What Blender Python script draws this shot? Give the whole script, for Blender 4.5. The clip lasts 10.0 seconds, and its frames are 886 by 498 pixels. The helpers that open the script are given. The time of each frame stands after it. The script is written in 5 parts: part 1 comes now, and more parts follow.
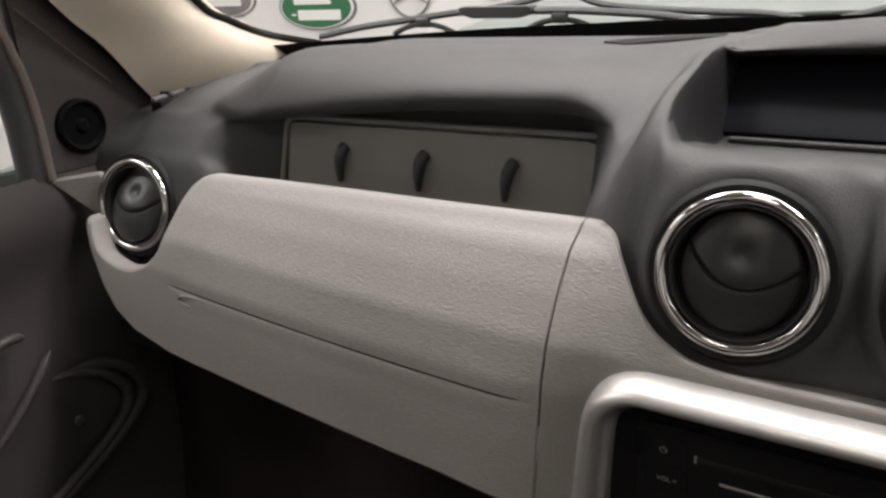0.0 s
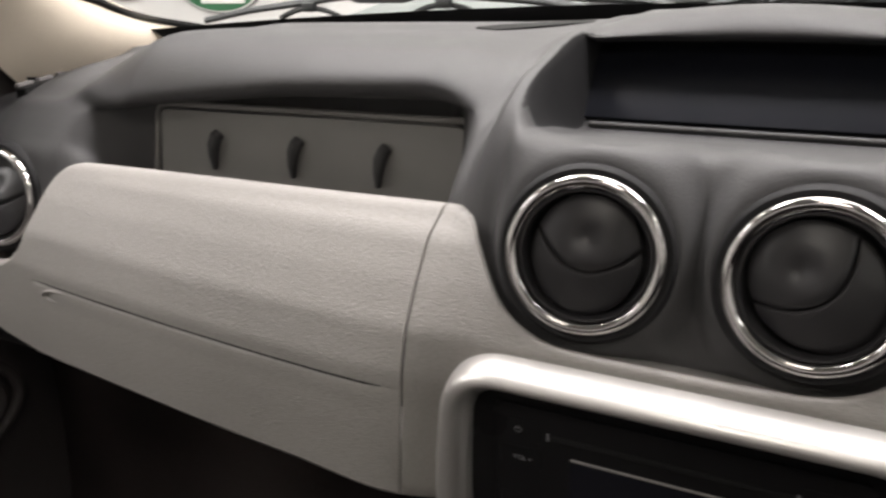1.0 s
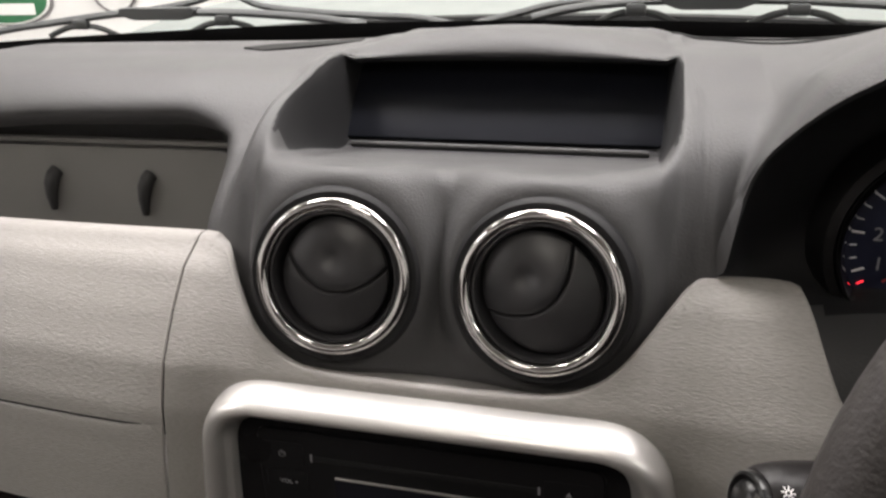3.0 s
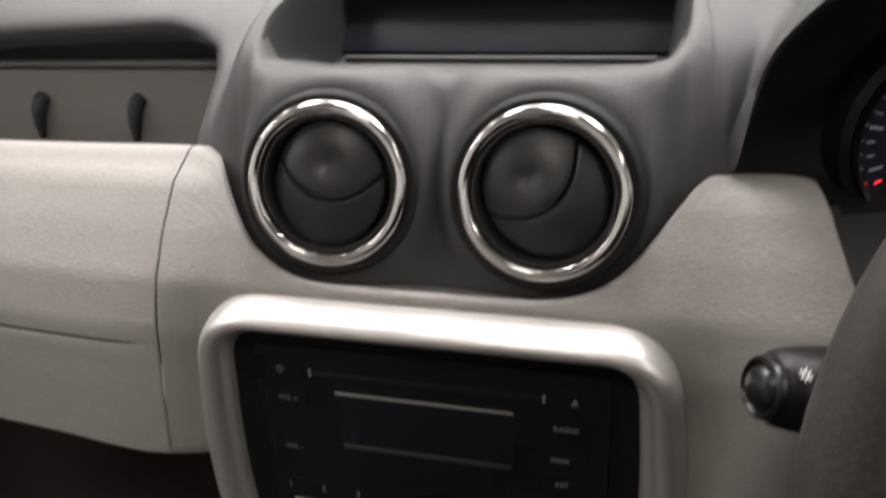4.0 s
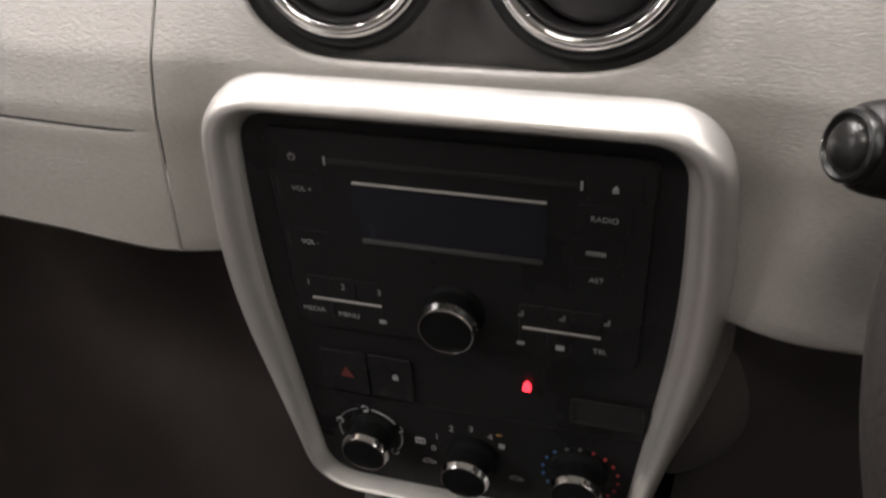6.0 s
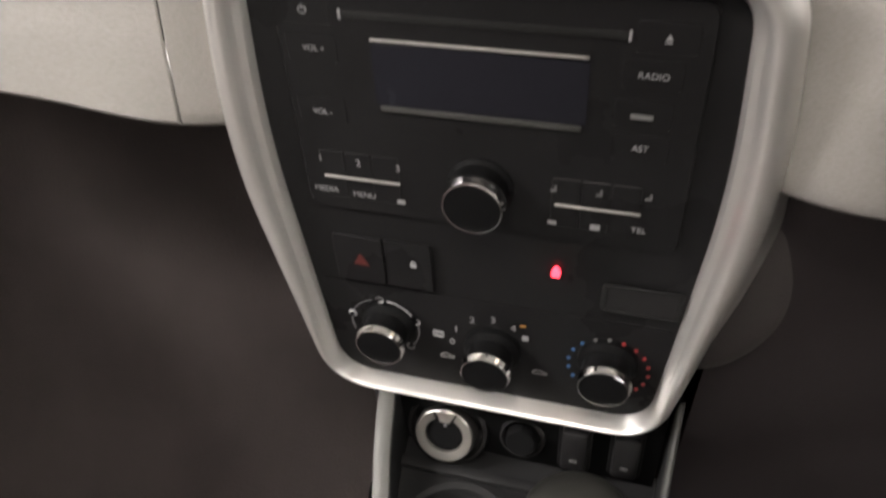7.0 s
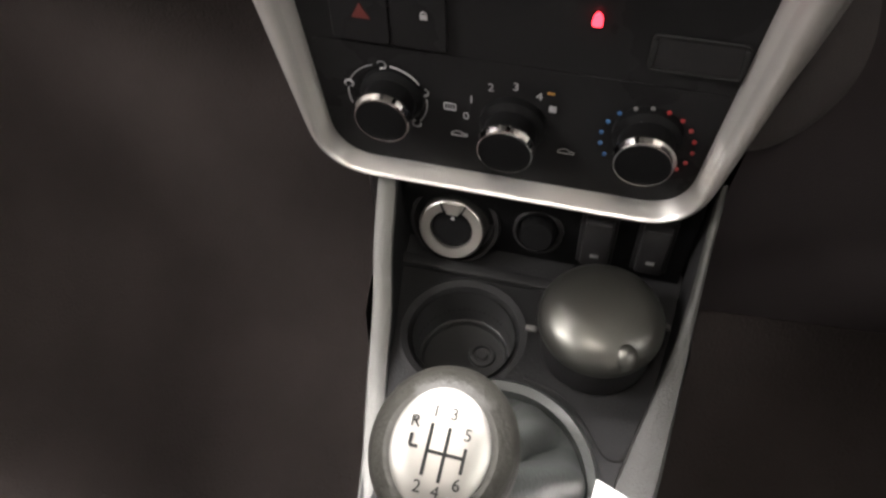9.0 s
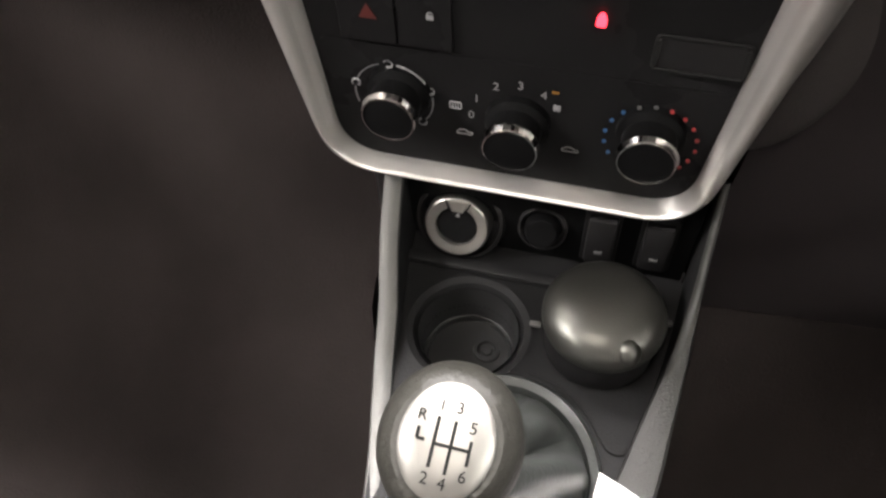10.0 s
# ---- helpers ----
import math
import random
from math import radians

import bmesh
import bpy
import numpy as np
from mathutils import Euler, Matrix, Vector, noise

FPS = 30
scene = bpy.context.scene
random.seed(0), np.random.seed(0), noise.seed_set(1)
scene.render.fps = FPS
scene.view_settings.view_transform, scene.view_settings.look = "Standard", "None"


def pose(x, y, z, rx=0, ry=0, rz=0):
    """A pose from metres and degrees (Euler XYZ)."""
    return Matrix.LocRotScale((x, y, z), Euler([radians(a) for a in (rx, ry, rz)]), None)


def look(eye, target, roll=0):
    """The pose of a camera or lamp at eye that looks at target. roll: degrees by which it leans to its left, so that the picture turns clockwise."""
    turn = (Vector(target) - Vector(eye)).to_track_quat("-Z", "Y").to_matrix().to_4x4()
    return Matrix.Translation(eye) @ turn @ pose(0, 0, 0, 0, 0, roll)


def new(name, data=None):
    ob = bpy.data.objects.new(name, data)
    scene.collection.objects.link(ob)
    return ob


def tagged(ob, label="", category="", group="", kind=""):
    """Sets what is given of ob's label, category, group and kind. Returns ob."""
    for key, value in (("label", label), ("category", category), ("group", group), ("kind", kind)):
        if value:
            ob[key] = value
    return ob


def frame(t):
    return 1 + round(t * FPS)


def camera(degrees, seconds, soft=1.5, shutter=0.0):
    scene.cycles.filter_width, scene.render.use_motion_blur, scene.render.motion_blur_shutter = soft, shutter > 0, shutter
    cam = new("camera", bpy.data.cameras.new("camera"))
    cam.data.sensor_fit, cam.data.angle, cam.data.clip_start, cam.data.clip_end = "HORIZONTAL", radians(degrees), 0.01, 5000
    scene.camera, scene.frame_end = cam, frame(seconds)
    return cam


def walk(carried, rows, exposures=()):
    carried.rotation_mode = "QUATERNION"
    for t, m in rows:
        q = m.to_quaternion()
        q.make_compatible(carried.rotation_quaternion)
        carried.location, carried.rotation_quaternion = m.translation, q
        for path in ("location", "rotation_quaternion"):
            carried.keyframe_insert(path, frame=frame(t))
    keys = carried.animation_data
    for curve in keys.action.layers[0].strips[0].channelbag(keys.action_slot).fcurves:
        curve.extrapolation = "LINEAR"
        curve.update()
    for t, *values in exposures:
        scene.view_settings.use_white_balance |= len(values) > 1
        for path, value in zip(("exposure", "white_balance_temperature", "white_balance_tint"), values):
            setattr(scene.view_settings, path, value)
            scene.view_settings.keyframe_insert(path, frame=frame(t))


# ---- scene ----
cam = camera(58.5, 10.0, soft=2.5, shutter=0.5)
PATH = [
    (0, (0.027, -0.361, 0.883), (-1.014, 1.189, 0.165), -4.0),
    (0.5, (0.037, -0.351, 0.879), (-0.945, 1.221, 0.129), -4.1),
    (1, (0.059, -0.342, 0.881), (-0.806, 1.292, 0.119), -3.0),
    (1.5, (0.078, -0.335, 0.885), (-0.663, 1.362, 0.129), -2.9),
    (2, (0.093, -0.332, 0.888), (-0.539, 1.419, 0.156), -2.3),
    (2.5, (0.108, -0.331, 0.89), (-0.439, 1.453, 0.17), -1.8),
    (3.8, (0.104, -0.322, 0.875), (-0.361, 1.428, 0.027), -2.6),
    (4, (0.108, -0.323, 0.856), (-0.394, 1.415, 0.004), -3.2),
    (4.5, (0.102, -0.318, 0.836), (-0.421, 1.347, -0.141), -3.8),
    (5, (0.104, -0.314, 0.827), (-0.418, 1.31, -0.218), -3.9),
    (5.2, (0.109, -0.312, 0.824), (-0.443, 1.295, -0.231), -4.4),
    (6.3, (0.092, -0.305, 0.802), (-0.407, 1.193, -0.425), -4.1),
    (6.5, (0.089, -0.308, 0.794), (-0.406, 1.179, -0.45), -4.0),
    (7, (0.078, -0.302, 0.769), (-0.398, 1.12, -0.554), -4.1),
    (7.5, (0.066, -0.295, 0.744), (-0.38, 1.046, -0.671), -3.6),
    (8, (0.06, -0.293, 0.723), (-0.34, 0.978, -0.769), -2.9),
    (8.5, (0.054, -0.293, 0.707), (-0.313, 0.907, -0.85), -2.7),
    (9, (0.052, -0.292, 0.699), (-0.301, 0.863, -0.895), -2.9),
    (9.5, (0.051, -0.292, 0.697), (-0.298, 0.815, -0.932), -3.2),
    (10, (0.052, -0.295, 0.704), (-0.308, 0.849, -0.897), -3.2),
]
walk(cam, [(t, look(eye, target, roll)) for t, eye, target, roll in PATH],
     exposures=[(0.0, 0.06), (0.5, 0.34), (1.0, 0.42), (2.5, 0.5), (4.0, 0.62), (4.5, 0.6), (5.0, 0.5), (6.5, 1.8), (7.0, 2.4), (7.5, 2.5), (8.0, 2.42), (8.5, 2.22), (9.5, 1.98), (10.0, 2.08)])

# ---- light ----
world = bpy.data.worlds.new("world")
scene.world = world
world.use_nodes = True
sky = world.node_tree.nodes.new("ShaderNodeTexSky")
sky.sky_type, sky.sun_disc, sky.sun_elevation, sky.sun_rotation = "NISHITA", False, radians(35), radians(200)
world.node_tree.links.new(sky.outputs[0], world.node_tree.nodes["Background"].inputs[0])
world.node_tree.nodes["Background"].inputs[1].default_value = 0.08


def area_lamp(name, place, target, sx, sy, watts, colour):
    data = bpy.data.lights.new(name, "AREA")
    data.shape, data.size, data.size_y, data.energy, data.color = "RECTANGLE", sx, sy, watts, colour
    ob = new(name, data)
    ob.matrix_world = look(place, target)
    return ob


WARM = (1.0, 0.92, 0.84)
COOL = (1.0, 0.935, 0.935)
# showroom ceiling strips: middle, aim, size and power; their housings follow below
STRIPS = [((-0.4, 1.5, 2.30), (-0.4, 1.3, 0.0), 2.2, 0.30, 11), ((-1.10, 0.50, 2.30), (-0.9, 0.30, 0.0), 0.60, 0.30, 20), ((-0.05, 0.50, 2.30), (-0.05, 0.30, 0.0), 0.60, 0.30, 21), ((0.95, 0.50, 2.30), (0.8, 0.30, 0.0), 0.60, 0.30, 20),
          ((-2.0, -0.9, 2.30), (-1.7, -0.9, 0.5), 0.30, 3.0, 44), ((2.4, -0.9, 2.30), (1.2, -0.9, 0.5), 0.30, 3.0, 12), ((0.0, -3.0, 2.30), (0.0, -2.0, 0.3), 2.0, 0.30, 45)]
for middle, aim, wx, wy, watts in STRIPS:
    area_lamp("ceiling_strip_lamp", middle, aim, wx, wy, watts, COOL)
# the car's own roof lamp
area_lamp("roof_lamp_light", (0.0, -0.42, 1.243), (0.0, -0.36, 0.0), 0.16, 0.09, 0.6, WARM)

# ---- materials ----


def base_material(name, colour, rough, metal=0.0, spec=0.5):
    m = bpy.data.materials.new(name)
    m.use_nodes = True
    b = m.node_tree.nodes["Principled BSDF"]
    b.inputs["Base Color"].default_value = (*colour, 1)
    b.inputs["Roughness"].default_value = rough
    b.inputs["Metallic"].default_value = metal
    b.inputs["Specular IOR Level"].default_value = spec
    return m, m.node_tree, b


def plastic(name, colour, rough, grain=900.0, bump=0.15, stretch=(1, 1, 1), spread=0.12, metal=0.0, spec=0.5, blotch=9.0, coat=0.0, streak=0.0):
    """Moulded surface: fine grain in relief, blotches of wear in colour and gloss."""
    m, t, b = base_material(name, colour, rough, metal, spec)
    n, l = t.nodes, t.links
    co = n.new("ShaderNodeTexCoord")
    mp = n.new("ShaderNodeMapping")
    mp.inputs["Scale"].default_value = stretch
    l.new(co.outputs["Object"], mp.inputs["Vector"])
    fine = n.new("ShaderNodeTexNoise")
    fine.inputs["Scale"].default_value, fine.inputs["Detail"].default_value = grain, 3
    l.new(mp.outputs[0], fine.inputs["Vector"])
    big = n.new("ShaderNodeTexNoise")
    big.inputs["Scale"].default_value, big.inputs["Detail"].default_value = blotch, 5
    l.new(co.outputs["Object"], big.inputs["Vector"])
    ramp = n.new("ShaderNodeMapRange")
    ramp.inputs["From Min"].default_value, ramp.inputs["From Max"].default_value = 0.3, 0.7
    ramp.inputs["To Min"].default_value, ramp.inputs["To Max"].default_value = 1 - spread, 1 + spread
    l.new(big.outputs["Fac"], ramp.inputs["Value"])
    mul = n.new("ShaderNodeMix")
    mul.data_type, mul.blend_type = "RGBA", "MULTIPLY"
    mul.inputs["Factor"].default_value = 1
    mul.inputs["A"].default_value = (*colour, 1)
    l.new(ramp.outputs[0], mul.inputs["B"])
    out = mul.outputs["Result"]
    if streak:
        fr_ = n.new("ShaderNodeMapRange")
        fr_.inputs["From Min"].default_value, fr_.inputs["From Max"].default_value = 0.36, 0.60
        fr_.inputs["To Min"].default_value, fr_.inputs["To Max"].default_value = 1 - streak, 1 + 0.4 * streak
        l.new(fine.outputs["Fac"], fr_.inputs["Value"])
        tint = n.new("ShaderNodeMix")
        tint.data_type, tint.blend_type = "RGBA", "MULTIPLY"
        tint.inputs["Factor"].default_value = 1
        l.new(out, tint.inputs["A"])
        l.new(fr_.outputs[0], tint.inputs["B"])
        out = tint.outputs["Result"]
    l.new(out, b.inputs["Base Color"])
    rr = n.new("ShaderNodeMapRange")
    rr.inputs["From Min"].default_value, rr.inputs["From Max"].default_value = 0.3, 0.7
    rr.inputs["To Min"].default_value, rr.inputs["To Max"].default_value = max(rough - 0.07, 0.02), min(rough + 0.07, 1)
    l.new(big.outputs["Fac"], rr.inputs["Value"])
    l.new(rr.outputs[0], b.inputs["Roughness"])
    bp = n.new("ShaderNodeBump")
    bp.inputs["Strength"].default_value, bp.inputs["Distance"].default_value = bump, 0.001
    l.new(fine.outputs["Fac"], bp.inputs["Height"])
    l.new(bp.outputs[0], b.inputs["Normal"])
    if coat:
        b.inputs["Coat Weight"].default_value = coat
        b.inputs["Coat Roughness"].default_value = 0.08
    return m


CHARCOAL = plastic("charcoal_plastic", (0.052, 0.0515, 0.0525), 0.55, 750, 0.36, spread=0.10, spec=0.38)
GREY = plastic("grey_grained_plastic", (0.240, 0.227, 0.213), 0.52, 1500, 0.50, (0.17, 1, 1.0), 0.05, streak=0.10)
SILVER = plastic("silver_paint", (0.60, 0.585, 0.565), 0.36, 2500, 0.03, spread=0.03, metal=0.76)
SILVER_RAIL = plastic("satin_silver_plastic", (0.36, 0.35, 0.33), 0.46, 1500, 0.15, spread=0.06, metal=0.45)
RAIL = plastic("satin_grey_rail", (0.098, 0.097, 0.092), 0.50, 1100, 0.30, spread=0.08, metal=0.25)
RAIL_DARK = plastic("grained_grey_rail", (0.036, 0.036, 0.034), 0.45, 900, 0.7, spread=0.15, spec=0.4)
DIAL_BLACK = plastic("soft_black_plastic", (0.0045, 0.0045, 0.0048), 0.6, 1600, 0.08, spec=0.06)
CHROME, _, _ = base_material("chrome", (0.56, 0.545, 0.54), 0.09, 1.0)
BLACK = plastic("black_plastic", (0.015, 0.0145, 0.015), 0.45, 1600, 0.10, spec=0.14)
VENT_BLACK = plastic("vent_black", (0.022, 0.0215, 0.023), 0.42, 1500, 0.06, spec=0.5)
# for the vent collars, and for shade coloured into the dashboard recesses
COLLAR_SHADE = plastic("black_collar_and_shade", (0.016, 0.016, 0.017), 0.62, 1500, 0.10, spec=0.2)
STALK = plastic("glossy_black_plastic", (0.008, 0.007, 0.007), 0.42, 1800, 0.05, spec=0.18)
TIP_GLOSS = plastic("polished_black_plastic", (0.008, 0.008, 0.008), 0.30, 1800, 0.03, spec=0.35)
TRAY = plastic("grey_tray_plastic", (0.205, 0.200, 0.191), 0.48, 750, 0.30, spread=0.08, spec=0.5)
DECK = plastic("dark_console_plastic", (0.013, 0.013, 0.0135), 0.58, 800, 0.35, spread=0.12, spec=0.15)
WELL = plastic("dark_grey_plastic", (0.020, 0.020, 0.0205), 0.40, 1500, 0.08, spec=0.4)
PIANO = plastic("satin_black_panel", (0.0115, 0.0112, 0.0117), 0.30, 1800, 0.04, spread=0.15, spec=0.06)
DISPLAY = plastic("display_glass", (0.009, 0.010, 0.014), 0.42, 2000, 0.02, spec=0.16)
RADIO_GLASS = plastic("radio_window", (0.013, 0.013, 0.017), 0.25, 2000, 0.02, spec=0.07)
TAUPE = plastic("brown_grey_plastic", (0.15, 0.12, 0.105), 0.6, 900, 0.15)
PRINT, _, _ = base_material("white_print", (0.23, 0.23, 0.235), 0.5)
DIM_RED, _, _ = base_material("dim_red_print", (0.075, 0.012, 0.010), 0.5)
PRINT_DIM, _, _ = base_material("grey_print", (0.11, 0.11, 0.11), 0.5)
BLUE_PRINT, _, _ = base_material("blue_print", (0.03, 0.09, 0.20), 0.5)
RED_PRINT, _, _ = base_material("red_print", (0.28, 0.03, 0.03), 0.5)
AMBER_PRINT, _, _ = base_material("amber_print", (0.25, 0.12, 0.02), 0.5)
CARPET = plastic("dark_carpet", (0.031, 0.0255, 0.0245), 0.95, 420, 0.9, spread=0.35, blotch=5, spec=0.1)
HEADLINER = plastic("pale_headliner", (0.55, 0.535, 0.51), 0.9, 500, 0.3, spread=0.06)
BEIGE = plastic("beige_lining", (0.62, 0.55, 0.45), 0.85, 700, 0.2, spread=0.06)
LEATHER = plastic("black_leather", (0.020, 0.0195, 0.0165), 0.50, 520, 0.5, spread=0.10, blotch=25, spec=0.34)
WHEEL_HIDE = plastic("worn_black_leather", (0.026, 0.023, 0.022), 0.58, 420, 0.5, spread=0.2, spec=0.35)
WIPER_GREY = plastic("faded_black_plastic", (0.040, 0.042, 0.042), 0.55, 900, 0.2)
RUBBER = plastic("black_rubber", (0.012, 0.012, 0.012), 0.75, 600, 0.3, spec=0.15)
KNEE = plastic("dark_brown_plastic", (0.030, 0.025, 0.026), 0.65, 700, 0.3, spread=0.12, spec=0.25)
DOOR_CARD = plastic("dark_door_plastic", (0.058, 0.052, 0.051), 0.55, 700, 0.4, spread=0.12, spec=0.35)
BOOT_HIDE = plastic("grey_black_hide", (0.034, 0.037, 0.035), 0.38, 500, 0.35, spread=0.15)
CAP_METAL = plastic("brushed_cap", (0.25, 0.243, 0.23), 0.38, 1500, 0.05, spread=0.06, metal=1.0)
SATIN = plastic("satin_nickel", (0.50, 0.49, 0.46), 0.32, 1500, 0.03, spread=0.05, metal=1.0)
ASH = plastic("ash_lid_paint", (0.105, 0.104, 0.095), 0.31, 1800, 0.08, spread=0.1, metal=0.85)
BONNET = plastic("pale_car_paint", (0.150, 0.165, 0.157), 0.42, 2000, 0.0, spread=0.03, spec=0.25)
WALL = plastic("white_wall_paint", (0.68, 0.67, 0.655), 0.8, 90, 0.1, spread=0.03, blotch=1.5)
CONCRETE = plastic("concrete_floor", (0.30, 0.29, 0.28), 0.7, 60, 0.3, spread=0.2, blotch=2)
PAPER = plastic("white_paper", (0.82, 0.81, 0.80), 0.8, 300, 0.1, spread=0.02)
GREEN, _, _ = base_material("sign_green", (0.02, 0.13, 0.05), 0.5)
SIGN_GREY, _, _ = base_material("sign_grey", (0.16, 0.15, 0.15), 0.5)
SIGN_WHITE, _, _ = base_material("sign_white", (0.75, 0.74, 0.72), 0.5)
SIGN_RED, _, _ = base_material("sign_red", (0.30, 0.03, 0.03), 0.5)
GAUGE, _, _ = base_material("gauge_face", (0.012, 0.014, 0.030), 0.35)


def glass_material(name):
    m = bpy.data.materials.new(name)
    m.use_nodes = True
    n, l = m.node_tree.nodes, m.node_tree.links
    n.remove(n["Principled BSDF"])
    mix, clear, gloss = n.new("ShaderNodeMixShader"), n.new("ShaderNodeBsdfTransparent"), n.new("ShaderNodeBsdfGlossy")
    clear.inputs[0].default_value = (0.93, 0.95, 0.94, 1)
    gloss.inputs["Roughness"].default_value = 0.02
    mix.inputs[0].default_value = 0.04
    l.new(clear.outputs[0], mix.inputs[1]), l.new(gloss.outputs[0], mix.inputs[2])
    l.new(mix.outputs[0], n["Material Output"].inputs[0])
    return m


GLASS = glass_material("clear_glass")


def glow(name, colour, strength):
    m, t, b = base_material(name, colour, 0.5)
    b.inputs["Emission Color"].default_value = (*colour, 1)
    b.inputs["Emission Strength"].default_value = strength
    return m


RED_GLOW = glow("red_warning_light", (1.0, 0.03, 0.05), 1.4)
LAMP_GLOW = glow("lamp_diffuser", (1.0, 0.93, 0.82), 6.0)
TUBE_GLOW = glow("ceiling_tube", (1.0, 0.96, 0.90), 9.0)

# ---- mesh helpers ----


def finish(ob, bm, material, smooth=True):
    bmesh.ops.recalc_face_normals(bm, faces=bm.faces)
    bm.to_mesh(ob.data)
    bm.free()
    ob.data.materials.append(material)
    for p in ob.data.polygons:
        p.use_smooth = smooth
    if smooth:
        ob.data.set_sharp_from_angle(angle=radians(38))


def part(name, bm, material, parent=None, label="", smooth=True, m=None):
    """One mesh object under a thing or a part."""
    ob = new(name, bpy.data.meshes.new(name))
    finish(ob, bm, material, smooth)
    if parent is not None:
        ob.parent = parent
    if m is not None:
        ob.matrix_basis = m
    return tagged(ob, label=label)


def thing(name, place, label, category, group="", kind="", m=None):
    """An Empty at a thing's base; its parts are built in its own axes."""
    ob = new(name)
    ob.empty_display_size = 0.02
    ob.matrix_basis = m if m is not None else pose(*place)
    return tagged(ob, label, category, group, kind)


def sheet(rows, closed_u=False, closed_v=False):
    """A bmesh from rows of points."""
    bm = bmesh.new()
    vs = [[bm.verts.new(p) for p in row] for row in rows]
    nu, nv = len(vs), len(vs[0])
    for i in range(nu if closed_u else nu - 1):
        for j in range(nv if closed_v else nv - 1):
            q = [vs[i][j], vs[(i + 1) % nu][j], vs[(i + 1) % nu][(j + 1) % nv], vs[i][(j + 1) % nv]]
            if len(set(q)) == 4:
                bm.faces.new(q)
    return bm


def lathe(profile, n=64, sx=1.0, sz=1.0):
    """Turns (radius, depth) about the y axis; depth runs along -y, towards the cabin."""
    rows = []
    for k in range(n):
        a = 2 * math.pi * k / n
        rows.append([(r * sx * math.cos(a), -d, r * sz * math.sin(a)) for r, d in profile])
    bm = sheet(rows, closed_u=True)
    for j in (0, -1):
        if profile[j][0] < 1e-6:
            bmesh.ops.remove_doubles(bm, verts=bm.verts, dist=1e-7)
    return bm


def cap(bm):
    edges = [e for e in bm.edges if e.is_boundary]
    if edges:
        bmesh.ops.holes_fill(bm, edges=edges)
    return bm


def rbox(w, d, h, r=0.002, seg=2, at=(0, 0, 0), bm=None):
    """A box of width, depth and height about a point, its edges rounded."""
    own = bmesh.new()
    bmesh.ops.create_cube(own, size=1, matrix=Matrix.Translation(at) @ Matrix.Diagonal((w, d, h, 1)))
    bmesh.ops.bevel(own, geom=own.edges[:], offset=min(r, 0.45 * min(w, d, h)), segments=seg, affect="EDGES", profile=0.5)
    if bm is None:
        return own
    tmp = bpy.data.meshes.new("tmp")
    own.to_mesh(tmp)
    own.free()
    bm.from_mesh(tmp)
    bpy.data.meshes.remove(tmp)
    return bm


def round_poly(corners, radii, k=10):
    """A closed outline (2D) with rounded corners, k + 1 points a corner."""
    out, n = [], len(corners)
    for i in range(n):
        p, a, b = Vector(corners[i]), Vector(corners[i - 1]), Vector(corners[(i + 1) % n])
        ua, ub = (a - p), (b - p)
        r = min(radii[i], 0.48 * ua.length, 0.48 * ub.length)
        s, e = p + ua.normalized() * r, p + ub.normalized() * r
        for j in range(k + 1):
            f = j / k
            out.append((1 - f) ** 2 * s + 2 * f * (1 - f) * p + f * f * e)
    return out


def plate(outline, y0, y1, bevel=0.0):
    """A flat plate with an outline in x and z, from depth y0 (towards the cabin) to y1."""
    bm = bmesh.new()
    if bevel:
        c = sum((Vector(p) for p in outline), Vector((0, 0))) / len(outline)
        inner = [Vector(p) + (c - Vector(p)).normalized() * bevel for p in outline]
        loops = [[(p[0], y0, p[1]) for p in inner], [(p[0], y0 + bevel, p[1]) for p in outline], [(p[0], y1, p[1]) for p in outline]]
    else:
        loops = [[(p[0], y0, p[1]) for p in outline], [(p[0], y1, p[1]) for p in outline]]
    vs = [[bm.verts.new(p) for p in loop] for loop in loops]
    n = len(outline)
    bm.faces.new(vs[0])
    bm.faces.new(vs[-1][::-1])
    for a, b in zip(vs, vs[1:]):
        for i in range(n):
            bm.faces.new((a[i], b[i], b[(i + 1) % n], a[(i + 1) % n]))
    return bm


def circle(cx, cz, r, n=40):
    return [(cx + r * math.cos(2 * math.pi * i / n), cz + r * math.sin(2 * math.pi * i / n)) for i in range(n)]


def rrect(x0, x1, z0, z1, r=0.003, k=5):
    return round_poly([(x0, z0), (x1, z0), (x1, z1), (x0, z1)], [r] * 4, k)


def tube(points, radius, n=12, closed=False, flat=1.0):
    """A tube along points; radius may be a function of the way along it, 0 to 1."""
    pts = [Vector(p) for p in points]
    rows, up = [], None
    for i, p in enumerate(pts):
        a = pts[i - 1] if (i or closed) else p
        b = pts[(i + 1) % len(pts)] if (i < len(pts) - 1 or closed) else p
        t = (b - a).normalized()
        if up is None:
            up = t.orthogonal().normalized()
        up = (up - t * up.dot(t)).normalized()
        side = t.cross(up)
        r = radius(i / (len(pts) - 1)) if callable(radius) else radius
        rows.append([p + up * r * math.cos(2 * math.pi * j / n) + side * r * flat * math.sin(2 * math.pi * j / n) for j in range(n)])
    bm = sheet(rows, closed_u=closed, closed_v=True)
    return bm if closed else cap(bm)


